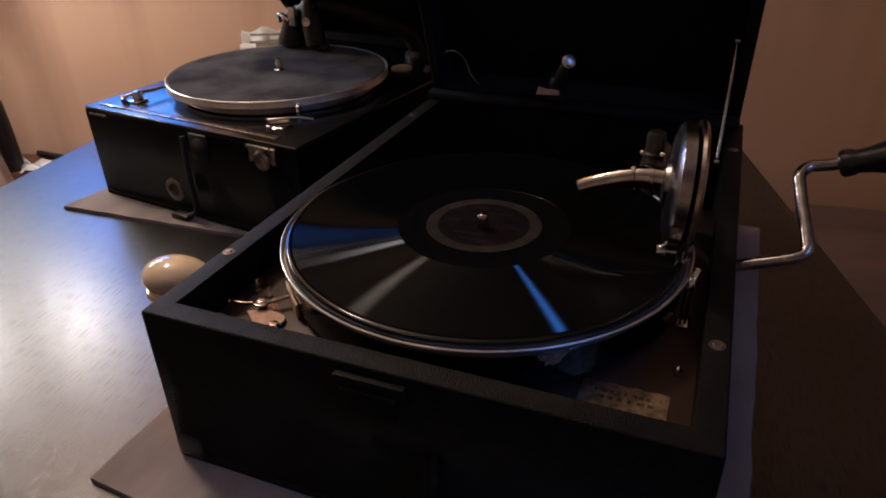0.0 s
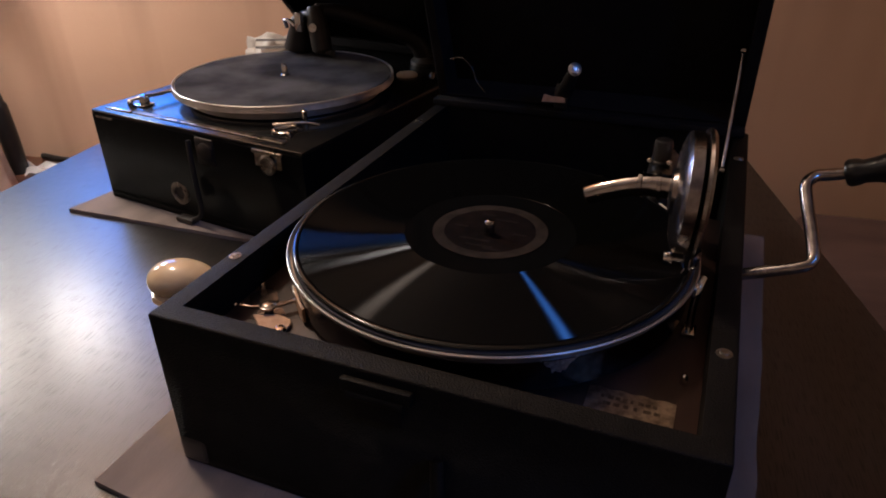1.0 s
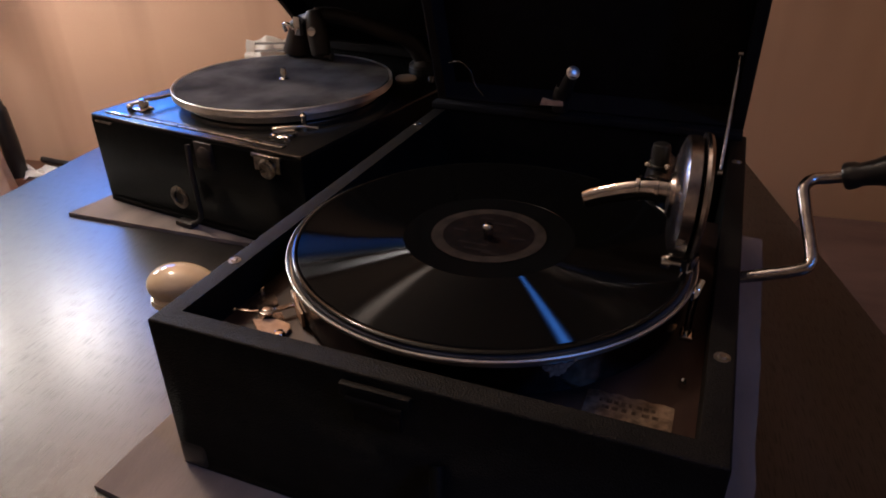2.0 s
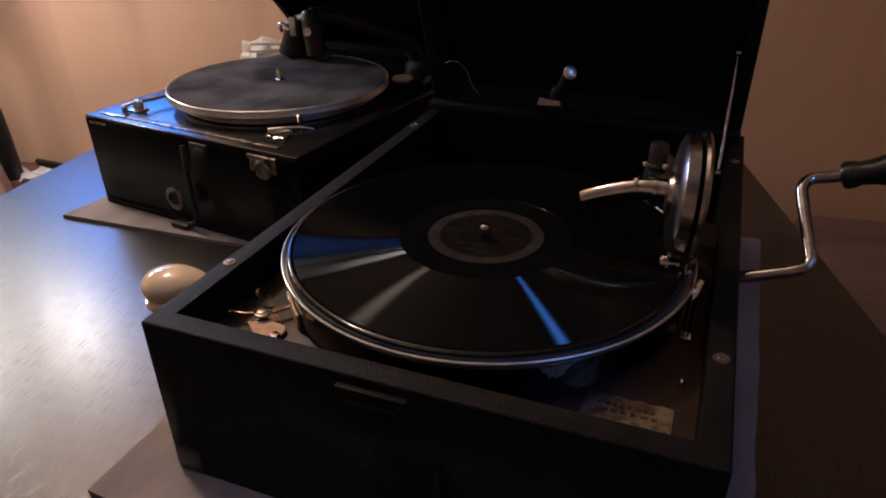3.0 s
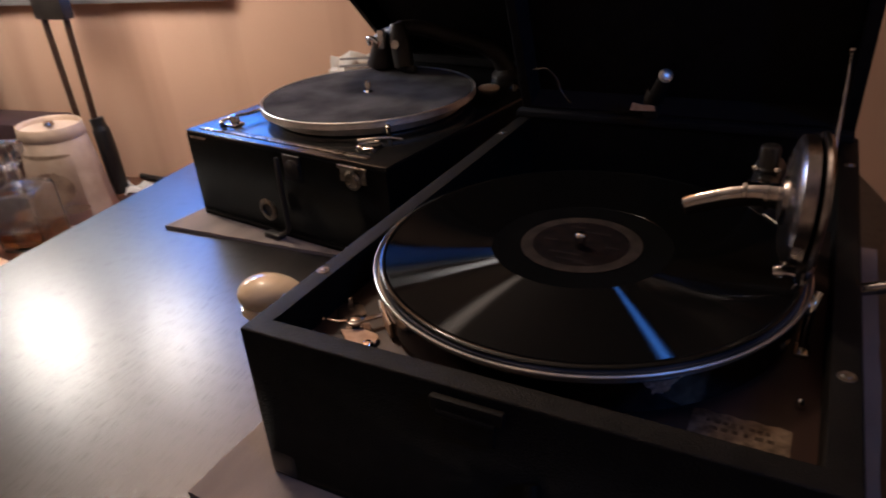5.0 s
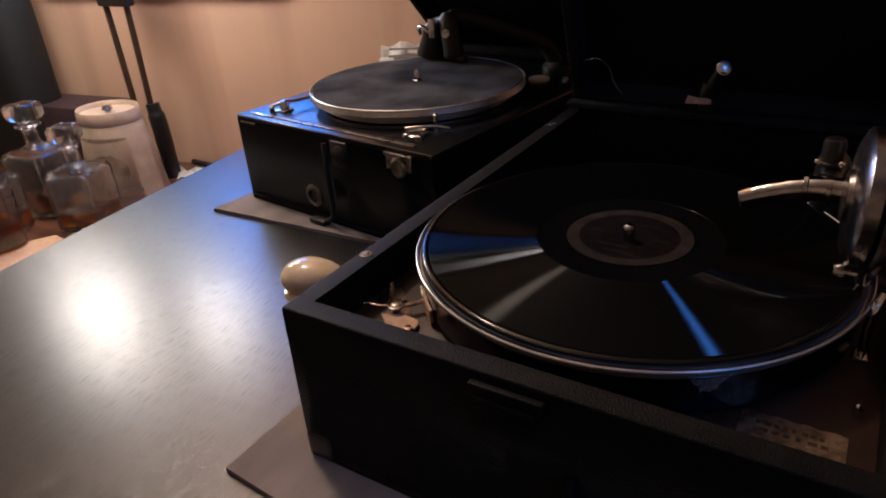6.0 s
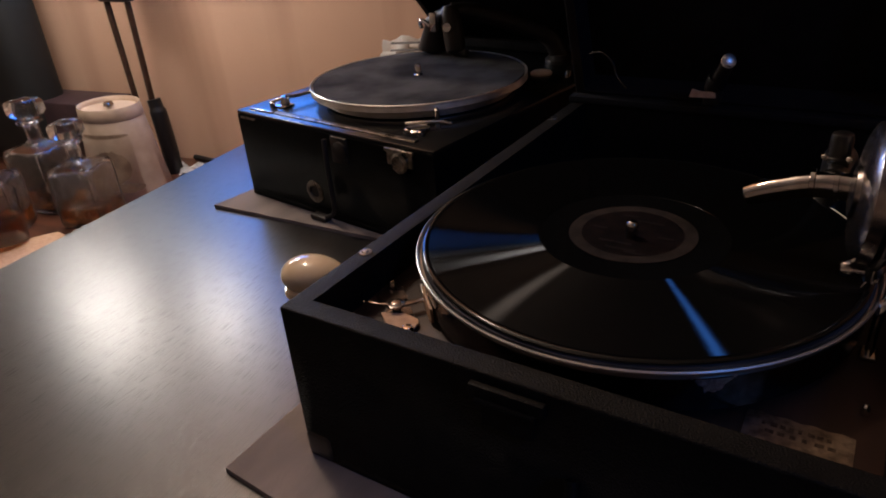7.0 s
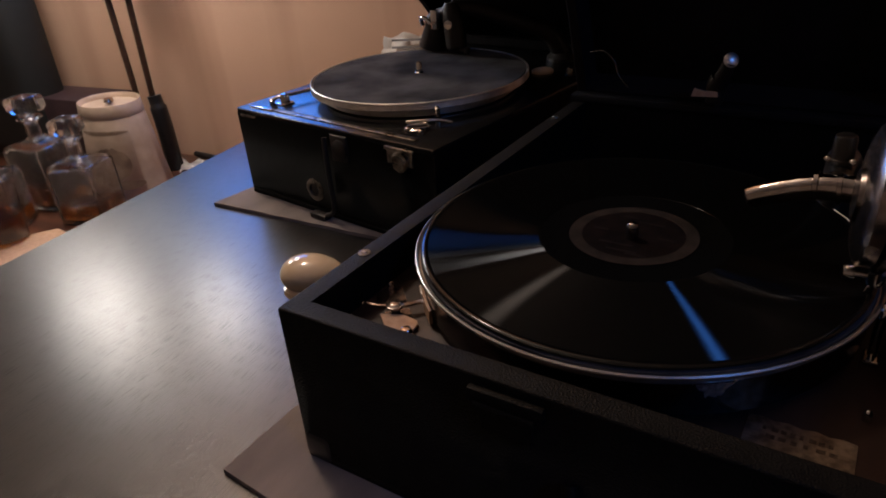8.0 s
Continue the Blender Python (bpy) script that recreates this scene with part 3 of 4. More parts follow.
        rings.append([bm.verts.new((C1[0] + r * math.cos(a), C1[1] + r * math.sin(a), z)) for r, z in ((0.1272, BZ + 0.0020), (0.1292, BZ + 0.0020), (0.1292, BZ + 0.0115), (0.1276, BZ + 0.0115))])
    for p, q in zip(rings[:-1], rings[1:]):
        for k in range(4):
            bm.faces.new((p[k], q[k], q[(k + 1) % 4], p[(k + 1) % 4]))
    bm.faces.new(rings[0])
    bm.faces.new(rings[-1][::-1])
    P("brake_shoe", bm, TANLEATHER, brake, "tan leather brake shoe")
    for x, y, q in ((0.0193, 0.0769, 0.0024), (0.0585, 0.0385, 0.0034)):
        bm = B()
        add_lathe(bm, [(q, BZ + 0.0001), (q, BZ + 0.0040), (q * 1.15, BZ + 0.0046), (q * 0.8, BZ + 0.0064), (0, BZ + 0.0070)], 16)
        bmesh.ops.translate(bm, vec=(x, y, 0), verts=bm.verts)
        P("brake_screw", bm, MIRROR, brake)

    # maker's plate: ornate brass with worn, unreadable lettering
    bm = B()
    outline = []
    x0, x1, y0, y1 = 0.2365, 0.2805, 0.041, 0.060
    for k in range(9):
        outline.append((x0 + (x1 - x0) * k / 8, y0 - 0.0004 * (k % 2)))
    for k in range(9):
        outline.append((x1 - (x1 - x0) * k / 8, y1 + 0.0012 * (k % 2)))
    add_prism(bm, outline, BZ, BZ + 0.0008)
    plate = P("maker_plate", bm, BRASS, None, "worn brass plate with faded lettering")
    for row, (yy, n) in enumerate(((0.0540, 8), (0.0490, 6))):
        for k in range(n):
            bm = B()
            xx = x0 + 0.007 + k * (0.030 / n) + 0.002 * row
            add_box(bm, (xx, yy - 0.0012, BZ + 0.0008), (xx + (0.012 + 0.010 * ((k * 7 + row * 3) % 4) / 3) / n, yy + 0.0012, BZ + 0.0010))
            P("plate_mark", bm, WORNDARK, plate, "", 0)
    # small bright stud in the board
    bm = B()
    add_lathe(bm, [(0.002, BZ), (0.002, BZ + 0.004), (0.0012, BZ + 0.0055), (0, BZ + 0.006)], 14)
    bmesh.ops.translate(bm, vec=(0.2822, 0.0800, 0), verts=bm.verts)
    P("stud", bm, CHROME)

    # tone arm, soundbox and needle
    bm = B()
    arm = smooth_path([(0.2475, 0.166, 0.164), (0.2475, 0.195, 0.162), (0.2475, 0.218, 0.158), (0.2480, 0.236, 0.148), (0.2480, 0.246, 0.128), (0.2480, 0.247, 0.0885)], 8)
    add_tube(bm, arm, [0.0066 + 0.005 * i / len(arm) for i in range(len(arm))], 22)
    add_lathe(bm, [(0.014, BZ), (0.014, BZ + 0.003), (0.011, BZ + 0.007), (0.010, BZ + 0.016), (0, BZ + 0.016)], 32, Matrix.Translation((0.2480, 0.247, 0)))
    tone = P("tone_arm", bm, HANDLE, None, "dark tapered tone arm")
    bm = B()
    add_lathe(bm, [(0.0058, 0.158), (0.0056, 0.1825), (0.0050, 0.1850), (0.0042, 0.1855), (0, 0.1855)], 24, Matrix.Translation((0.2480, 0.180, 0)))
    add_lathe(bm, [(0.0068, 0.1705), (0.0068, 0.1725), (0.0057, 0.1730)], 24, Matrix.Translation((0.2480, 0.180, 0)))
    P("swivel_post", bm, HANDLE, tone, "black upright swivel post")
    bm = B()
    for dx in (-0.0062, 0.0052):
        add_lathe(bm, [(0.0016, 0), (0.0018, 0.0010), (0.0010, 0.0018), (0, 0.0020)], 12, axis_to((0.2480 + dx, 0.1735, 0.1735), (0.1, -0.8, 0.6)))
    P("swivel_screws", bm, MIRROR, tone)
    bm = B()
    neck = smooth_path([(0.262, 0.160, 0.1640), (0.2476, 0.160, 0.1640), (0.2400, 0.160, 0.1630), (0.2317, 0.160, 0.1610), (0.2188, 0.160, 0.1562), (0.2105, 0.160, 0.1524), (0.2075, 0.160, 0.1508)], 8)
    rs = [0.0070] * len(neck)
    for k in range(len(neck)):
        rs[k] = 0.0072 - 0.0014 * k / len(neck)
    for k, q in enumerate((0.0016, 0.0030, 0.0040, 0.0047, 0.0052, 0.0055)):
        rs[-1 - k] = q
    add_tube(bm, neck, rs, 24)
    P("gooseneck", bm, MIRROR, tone, "polished nickel gooseneck")
    bm = B()
    for xx in (0.2395, 0.2505):
        add_lathe(bm, [(0.0066, -0.0014), (0.0079, -0.0010), (0.0079, 0.0010), (0.0066, 0.0014)], 28, axis_to((xx, 0.160, 0.1636), (1, 0, 0.08)))
    P("collar", bm, MIRROR, tone)
    S = axis_to((0.2595, 0.142, 0.1695), (1, 0.12, -0.04))
    bm = B()
    add_lathe(bm, [(0, -0.002), (0.012, -0.002), (0.013, 0), (0.028, 0.0012), (0.0325, 0.003), (0.0340, 0.004), (0.0340, 0.0100), (0.031, 0.0112), (0, 0.0112)], 64, S)
    sb = P("soundbox", bm, AGED, tone, "nickel-plated soundbox drum")
    bm = B()
    add_lathe(bm, [(0.0335, 0.0116), (0.0360, 0.0122), (0.0366, 0.0140), (0.0350, 0.0158), (0.0305, 0.0158), (0.0290, 0.0142), (0.0290, 0.0116)], 72, S, True)
    P("face_ring", bm, AGED, sb)
    bm = B()
    add_lathe(bm, [(0, 0.0130), (0.0284, 0.0130), (0.0284, 0.0117), (0, 0.0117)], 48, S)
    P("diaphragm", bm, BLACKPLASTIC, sb, "dark mica diaphragm")
    bm = B()
    add_tube(bm, [S @ Vector((0, 0, 0.0148)), (0.2755, 0.141, 0.141), (0.2750, 0.139, 0.1315)], [0.0014, 0.002, 0.0026])
    add_lathe(bm, [(0.004, -0.006), (0.0045, -0.004), (0.0045, 0.004), (0.004, 0.006)], 16, axis_to((0.2745, 0.1385, 0.1315), (0.2, 0, 1)))
    add_tube(bm, [(0.270, 0.131, 0.1335), (0.2625, 0.129, 0.1342)], 0.0018)
    add_lathe(bm, [(0.0036, -0.002), (0.0042, 0), (0.0036, 0.003), (0, 0.0036)], 14, axis_to((0.2625, 0.129, 0.1342), (-1, -0.2, 0.05)))
    P("needle_arm", bm, CHROME, sb)
    bm = B()
    add_tube(bm, [(0.2735, 0.138, 0.128), (0.2705, 0.1365, 0.1209)], [0.0009, 0.0003], 8)
    P("needle", bm, CHROME, sb)
    # rest for the arm beside the turntable
    bm = B()
    add_tube(bm, smooth_path([(0.2805, 0.128, BZ), (0.2805, 0.128, 0.106), (0.2815, 0.130, 0.117), (0.2835, 0.137, 0.121)]), 0.0022)
    add_box(bm, (0.2765, 0.122, BZ), (0.2845, 0.134, BZ + 0.003), 0.001)
    P("arm_rest", bm, CHROME)

    # lid with stays
    lid, turn = lid_of(g, W1, L1, H1 + dz, 70, LINING)
    bm = B()
    top, foot = Vector((0.2865, 0.4161, 0.190)), Vector((0.2865, 0.3484, 0.106))
    add_tube(bm, [foot, top], 0.0016, 10)
    for p in (top, foot):
        add_lathe(bm, [(0.0035, -0.002), (0.0035, 0.002), (0, 0.003)], 14, axis_to(p, (-1, 0, 0)))
    P("lid_stay", bm, AGED, lid)
    bm = B()
    add_tube(bm, smooth_path([(0.022, 0.405, 0.165), (0.036, 0.400, 0.168), (0.047, 0.398, 0.160), (0.052, 0.397, 0.148), (0.062, 0.395, 0.138)]), 0.0012)
    P("lid_stay", bm, DARKNICKEL, lid)
    # horn flap catch in the back of the case
    bm = B()
    add_tube(bm, [(0.136, 0.408, 0.142), (0.1475, 0.396, 0.167)], [0.0072, 0.0054], 20)
    add_lathe(bm, [(0.0085, -0.006), (0.0090, 0.0), (0.0080, 0.004)], 18, axis_to((0.1385, 0.405, 0.1480), (0.42, -0.45, 0.95)))
    add_box(bm, (0.128, 0.404, 0.126), (0.142, 0.418, 0.146), 0.002)
    catch = P("horn_catch", bm, BLACKMETAL, None, "dark lever with a bright round end")
    bm = B()
    add_lathe(bm, [(0, 0.0), (0.0060, 0.0), (0.0064, 0.0008), (0.0054, 0.0016), (0, 0.0021)], 24, axis_to((0.1475, 0.3955, 0.1675), (0.83, -1.46, 0.826)))
    P("bright_end", bm, SATIN, catch)
    bm = B()
    add_prism(bm, [(0.1170, 0.1330), (0.1190, 0.1402), (0.1275, 0.1385), (0.1385, 0.1390), (0.1395, 0.1340)], -0.001, 0.001)
    bmesh.ops.transform(bm, matrix=Matrix.Translation((0, 0.4015, 0)) @ Matrix.Rotation(radians(90), 4, "X"), verts=bm.verts)
    P("catch_tag", bm, TANLEATHER, catch, "tan tag")

    # winding crank through the side of the case
    bm = B()
    way = smooth_path([(W1 - 0.004, 0.200, 0.0895), (0.320, 0.200, 0.098), (0.339, 0.200, 0.1055), (0.3455, 0.2035, 0.1095), (0.3450, 0.212, 0.1165), (0.3385, 0.236, 0.1355), (0.3370, 0.2455, 0.1435), (0.3420, 0.2515, 0.1475), (0.3500, 0.2530, 0.1490), (0.3620, 0.2530, 0.1520)], 6)
    add_tube(bm, way, 0.0040, 16)
    crank = P("crank", bm, AGED, None, "bent nickel crank rod")
    bm = B()
    hd = Vector((0.9, -0.22, 0.38)).normalized()
    add_lathe(bm, [(0, 0), (0.0080, 0), (0.0092, 0.002), (0.0088, 0.007), (0.0075, 0.010), (0.0085, 0.018), (0.0125, 0.034), (0.0145, 0.050), (0.0130, 0.066), (0.008, 0.074), (0, 0.076)], 32, axis_to((0.3595, 0.2530, 0.1514), hd))
    P("crank_handle", bm, HANDLE, crank, "black turned grip")
    bm = B()
    add_lathe(bm, [(0.0105, 0.0), (0.0105, 0.002), (0.006, 0.003), (0, 0.003)], 24, axis_to((W1 + 0.0005, 0.200, 0.0905), (1, 0, 0)))
    P("crank_bushing", bm, WORN, case)
    return g


gramophone()


def record():
    r0, z0 = 0.1268, 0.1192
    o = thing("record", pose(C1[0], C1[1], z0), "black shellac record with a dark label, on the turntable", "record")
    bm = B()
    add_lathe(bm, [(0.0560, 0.0004), (0.1232, 0.0004), (0.1232, 0.0022), (0.0560, 0.0022)], 200, None, True)
    part("disc", bm, SHELLAC, o)
    bm = B()
    add_lathe(bm, [(0.1234, 0), (r0 - 0.0008, 0), (r0, 0.0008), (r0, 0.0016), (r0 - 0.0012, 0.0024), (0.1240, 0.0023), (0.1234, 0.0021)], 200, None, True)
    part("lead_in", bm, SMOOTHBLACK, o, "smooth black lead-in edge")
    bm = B()
    add_lathe(bm, [(0.0036, 0.0004), (0.0558, 0.0004), (0.0558, 0.0020), (0.0545, 0.0018), (0.0, 0.0018)], 120)
    part("run_out", bm, SMOOTHBLACK, o, "smooth black run-out ring")
    bm = B()
    add_lathe(bm, [(0.0378, 0.00182), (0.0378, 0.00202), (0, 0.00202)], 96)
    lab = part("paper_label", bm, LABELRED, o, "dark red-brown paper label")
    bm = B()
    add_lathe(bm, [(0.0300, 0.00204), (0.0375, 0.00204), (0.0375, 0.00214), (0.0300, 0.00214)], 96, None, True)
    part("label_ring", bm, LABELRING, lab, "pale printed ring")
    random.seed(4)
    for k, (a, r, w) in enumerate(((70, 0.018, 0.016), (110, 0.023, 0.010), (250, 0.016, 0.020), (270, 0.022, 0.018), (290, 0.026, 0.012), (180, 0.020, 0.009), (0, 0.020, 0.009))):
        bm = B()
        add_box(bm, (-w / 2, -0.0011, 0.00204), (w / 2, 0.0011, 0.00212), 0, pose(r * math.cos(radians(a)), r * math.sin(radians(a)), 0))
        part("print_bar", bm, LABELPRINT, lab, "", 0)
    return o


record()

# ---- second gramophone ----
W2, L2, H2 = 0.293, 0.380, 0.1072
C2 = (0.1478, 0.1499)


def old_gramophone():
    g = thing("portable_gramophone", pose(-0.3548, 0.2945, 0.004, 0, 0, -7.22), "older black portable gramophone, lid raised, bare felt turntable", "gramophone")
    T = Matrix.Translation((0, 0, -0.004))

    def P(name, bm, mat, parent=None, label="", smooth=40):
        bmesh.ops.transform(bm, matrix=T, verts=bm.verts)
        return part(name, bm, mat, parent or g, label, smooth)

    bm = B()
    hollow_case(bm, W2, L2, 0.004, H2 - 0.004, 0.010)
    case = P("case", bm, OLDCLOTH)
    bm = B()
    add_box(bm, (0.0005, 0.0005, H2 - 0.0042), (W2 - 0.0005, L2 - 0.0005, H2), 0.0012)
    P("motor_board", bm, BLACKBOARD, None, "glossy black motor board")
    # bright trim strips along the front of the board
    bm = B()
    add_box(bm, (0.012, 0.0095, H2), (0.052, 0.0135, H2 + 0.0016), 0.0006)
    P("trim_strip", bm, CHROME)
    bm = B()
    add_box(bm, (0.055, 0.0100, H2), (0.262, 0.0170, H2 + 0.0014), 0.0006)
    P("trim_strip", bm, WORN)
    # front hardware: crank hole, long hasp, second clasp
    bm = B()
    add_lathe(bm, [(0.0065, 0.0), (0.0125, 0.0), (0.0128, 0.0015), (0.0105, 0.0026), (0.0072, 0.0022), (0.0065, -0.004)], 32, axis_to((0.1190, 0.0, 0.0325), (0, -1, 0)), True)
    P("crank_socket", bm, WORN, case)
    bm = B()
    add_lathe(bm, [(0, 0.0002), (0.0064, 0.0002), (0.0064, 0.0008), (0, 0.0008)], 24, axis_to((0.1190, 0.0, 0.0325), (0, -1, 0)))
    P("socket_hole", bm, BLACKPLASTIC, case)
    bm = B()
    add_box(bm, (0.158, -0.003, 0.074), (0.182, 0.0, 0.102), 0.0015)
    add_lathe(bm, [(0.010, 0), (0.010, 0.003), (0.006, 0.005), (0, 0.005)], 24, axis_to((0.172, -0.002, 0.088), (0, -1, 0)))
    P("clasp", bm, BLACKMETAL, case)
    bm = B()
    add_tube(bm, smooth_path([(0.1535, -0.006, 0.0985), (0.1560, -0.009, 0.075), (0.1565, -0.009, 0.050), (0.1530, -0.007, 0.019), (0.1380, -0.008, 0.008)]), 0.0026)
    add_box(bm, (0.1180, -0.013, 0.0042), (0.1420, -0.002, 0.0105), 0.002)
    P("carrying_strap", bm, BLACKMETAL, case)
    bm = B()
    add_box(bm, (0.236, -0.002, 0.086), (0.268, 0.0, 0.1005), 0.001)
    add_box(bm, (0.234, -0.0035, 0.0995), (0.270, 0.0, 0.1032), 0.0012)
    add_lathe(bm, [(0.0095, 0), (0.0100, 0.002), (0.0075, 0.0035), (0.006, 0.003), (0, 0.002)], 24, axis_to((0.253, -0.002, 0.090), (0, -1, 0)))
    P("clasp", bm, WORN, case)
    bm = B()
    add_box(bm, (0.007, -0.0006, H2 - 0.0085), (0.034, 0.0004, H2 - 0.0060), 0.0003)
    P("edge_wear", bm, WORN, case)

    tt = turntable(g, C2, H2 - 0.004 + 0.002, 0.1270 - 0.004, 0.1236, SATIN, 0.0085)
    bm = B()
    add_lathe(bm, [(0.0065, 0.1225), (0.006, 0.1262), (0.0038, 0.128), (0.0034, 0.136), (0.0022, 0.1385), (0, 0.139)], 20)
    bmesh.ops.translate(bm, vec=(*C2, 0), verts=bm.verts)
    P("spindle", bm, CHROME, tt)
    bm = B()
    add_lathe(bm, [(0.02, H2), (0.02, H2 + 0.003), (0, H2 + 0.003)], 24)
    bmesh.ops.translate(bm, vec=(*C2, 0), verts=bm.verts)
    P("bearing", bm, WORN, tt)

    # brake at the front corner
    bm = B()
    add_box(bm, (0.018, 0.034, H2), (0.036, 0.050, H2 + 0.002), 0.0006)
    add_lathe(bm, [(0.0055, H2), (0.0055, H2 + 0.008), (0.0035, H2 + 0.011), (0, H2 + 0.0115)], 18, Matrix.Translation((0.027, 0.044, 0)))
    add_lathe(bm, [(0.0032, H2), (0.0032, H2 + 0.006), (0, H2 + 0.008)], 14, Matrix.Translation((0.019, 0.032, 0)))
    add_tube(bm, smooth_path([(0.018, 0.030, H2 + 0.006), (0.027, 0.044, H2 + 0.009), (0.031, 0.064, H2 + 0.008), (0.034, 0.088, H2 + 0.009)]), 0.0020)
    bmesh.ops.translate(bm, vec=(0.015, -0.006, 0), verts=bm.verts)
    P("brake", bm, CHROME)
    # speed control beside the turntable
    bm = B()
    add_lathe(bm, [(0.0125, H2), (0.0125, H2 + 0.0022), (0.011, H2 + 0.003), (0.0095, H2 + 0.0022), (0, H2 + 0.0022)], 32, Matrix.Translation((0.240, 0.040, 0)))
    add_tube(bm, smooth_path([(0.229, 0.036, H2 + 0.006), (0.242, 0.044, H2 + 0.007), (0.253, 0.056, H2 + 0.006), (0.263, 0.064, H2 + 0.003)]), 0.0018)
    add_lathe(bm, [(0.0028, H2), (0.0028, H2 + 0.012), (0.0034, H2 + 0.014), (0, H2 + 0.017)], 14, Matrix.Translation((0.2435, 0.066, 0)))
    add_lathe(bm, [(0.0040, H2), (0.0036, H2 + 0.004), (0, H2 + 0.006)], 14, Matrix.Translation((0.2365, 0.030, 0)))
    add_lathe(bm, [(0.0040, H2), (0.0036, H2 + 0.004), (0, H2 + 0.006)], 14, Matrix.Translation((0.252, 0.031, 0)))
    P("speed_control", bm, CHROME)
    # cream disc set in the board
    bm = B()
    add_lathe(bm, [(0.0130, H2), (0.0130, H2 + 0.002), (0.0115, H2 + 0.0032), (0, H2 + 0.0034)], 32, Matrix.Translation((0.2345, 0.272, 0)))
    P("needle_cup_lid", bm, CREAM, None, "cream round needle-cup lid")
    bm = B()
    add_lathe(bm, [(0.0035, H2), (0.0035, H2 + 0.004), (0, H2 + 0.006)], 14, Matrix.Translation((0.262, 0.288, 0)))
    P("stud", bm, CHROME)

    # tone arm with the soundbox raised over the felt
    bm = B()
    arm = smooth_path([(0.122, 0.246, 0.180), (0.142, 0.268, 0.176), (0.180, 0.300, 0.158), (0.212, 0.325, 0.140), (0.225, 0.338, 0.1075)], 8)
    add_tube(bm, arm, [0.0085 + 0.004 * i / len(arm) for i in range(len(arm))], 20)
    add_lathe(bm, [(0.022, H2), (0.022, H2 + 0.004), (0.015, H2 + 0.010), (0, H2 + 0.010)], 28, Matrix.Translation((0.225, 0.338, 0)))
    tone = P("tone_arm", bm, BLACKMETAL, None, "black tone arm")
    bm = B()
    add_lathe(bm, [(0, -0.030), (0.008, -0.030), (0.0125, -0.026), (0.0130, 0.006), (0.0115, 0.020), (0.0085, 0.026), (0, 0.027)], 32, axis_to((0.126, 0.243, 0.1600), (-0.16, 0.05, 1)))
    add_lathe(bm, [(0, -0.0165), (0.0195, -0.0165), (0.0205, -0.014), (0.0120, 0.012), (0.0125, 0.016), (0.009, 0.020), (0, 0.020)], 32, axis_to((0.089, 0.250, 0.1470), (0.1, 0.0, 1)))
    add_tube(bm, [(0.086, 0.247, 0.164), (0.100, 0.246, 0.172), (0.118, 0.244, 0.176)], 0.0065, 14)
    sb = P("soundbox", bm, BLACKMETAL, tone, "black soundbox")
    bm = B()
    add_box(bm, (0.1005, 0.229, 0.156), (0.1105, 0.236, 0.179), 0.0015)
    add_lathe(bm, [(0.0052, -0.002), (0.0058, 0.0), (0.0052, 0.003), (0, 0.004)], 20, axis_to((0.129, 0.2295, 0.1625), (0.3, -0.9, 0.3)))
    P("clamp", bm, CHROME, sb, "nickel clamp")
    bm = B()
    add_tube(bm, smooth_path([(0.078, 0.240, 0.158), (0.080, 0.235, 0.1665), (0.089, 0.233, 0.1675), (0.098, 0.233, 0.162)]), 0.0026)
    P("bracket", bm, CHROME, sb)
    bm = B()
    add_tube(bm, [(0.128, 0.240, 0.134), (0.138, 0.240, 0.1315), (0.146, 0.241, 0.1315)], [0.005, 0.004, 0.003])
    add_lathe(bm, [(0.003, -0.004), (0.004, 0), (0.003, 0.004)], 12, axis_to((0.146, 0.241, 0.1315), (0.2, 0.2, 1)))
    P("needle_holder", bm, BLACKMETAL, sb)
    # added black strip that keeps the lit gap behind the board dark
    bm = B()
    add_box(bm, (0.002, L2 - 0.012, H2), (W2 - 0.002, L2 - 0.002, H2 + 0.012), 0.002)
    P("gap_cover_strip", bm, LINING, case, "added black strip hiding the bright line under the lid")
    lid_of(g, W2, L2, H2 - 0.004 + 0.0005, 48, OLDCLOTH)
    return g


old_gramophone()


# ---- polished stone knob beside the case ----
def stone_knob():
    o = thing("stone_knob", pose(-0.112, 0.137, 0, 0, 0, 20), "cream banded polished stone knob on a short foot", "ornament")
    bm = B()
    add_lathe(bm, [(0, 0), (0.020, 0), (0.0215, 0.002), (0.020, 0.006), (0.0175, 0.010), (0.0185, 0.016), (0.0225, 0.022), (0.0215, 0.026), (0, 0.030)], 40, Matrix.Translation((-0.004, -0.002, 0)))
    part("foot", bm, STONE, o)
    bm = B()
    bmesh.ops.create_uvsphere(bm, u_segments=40, v_segments=24, radius=1)
    for v in bm.verts:
        k = 1 - 0.16 * v.co.x
        v.co = Vector((v.co.x * 0.0285, v.co.y * 0.0210 * k, v.co.z * 0.0155 * k + 0.0350))
    part("knob", bm, STONE, o)
    return o


stone_knob()

# ---- side furniture ----
SB_Z = -0.19


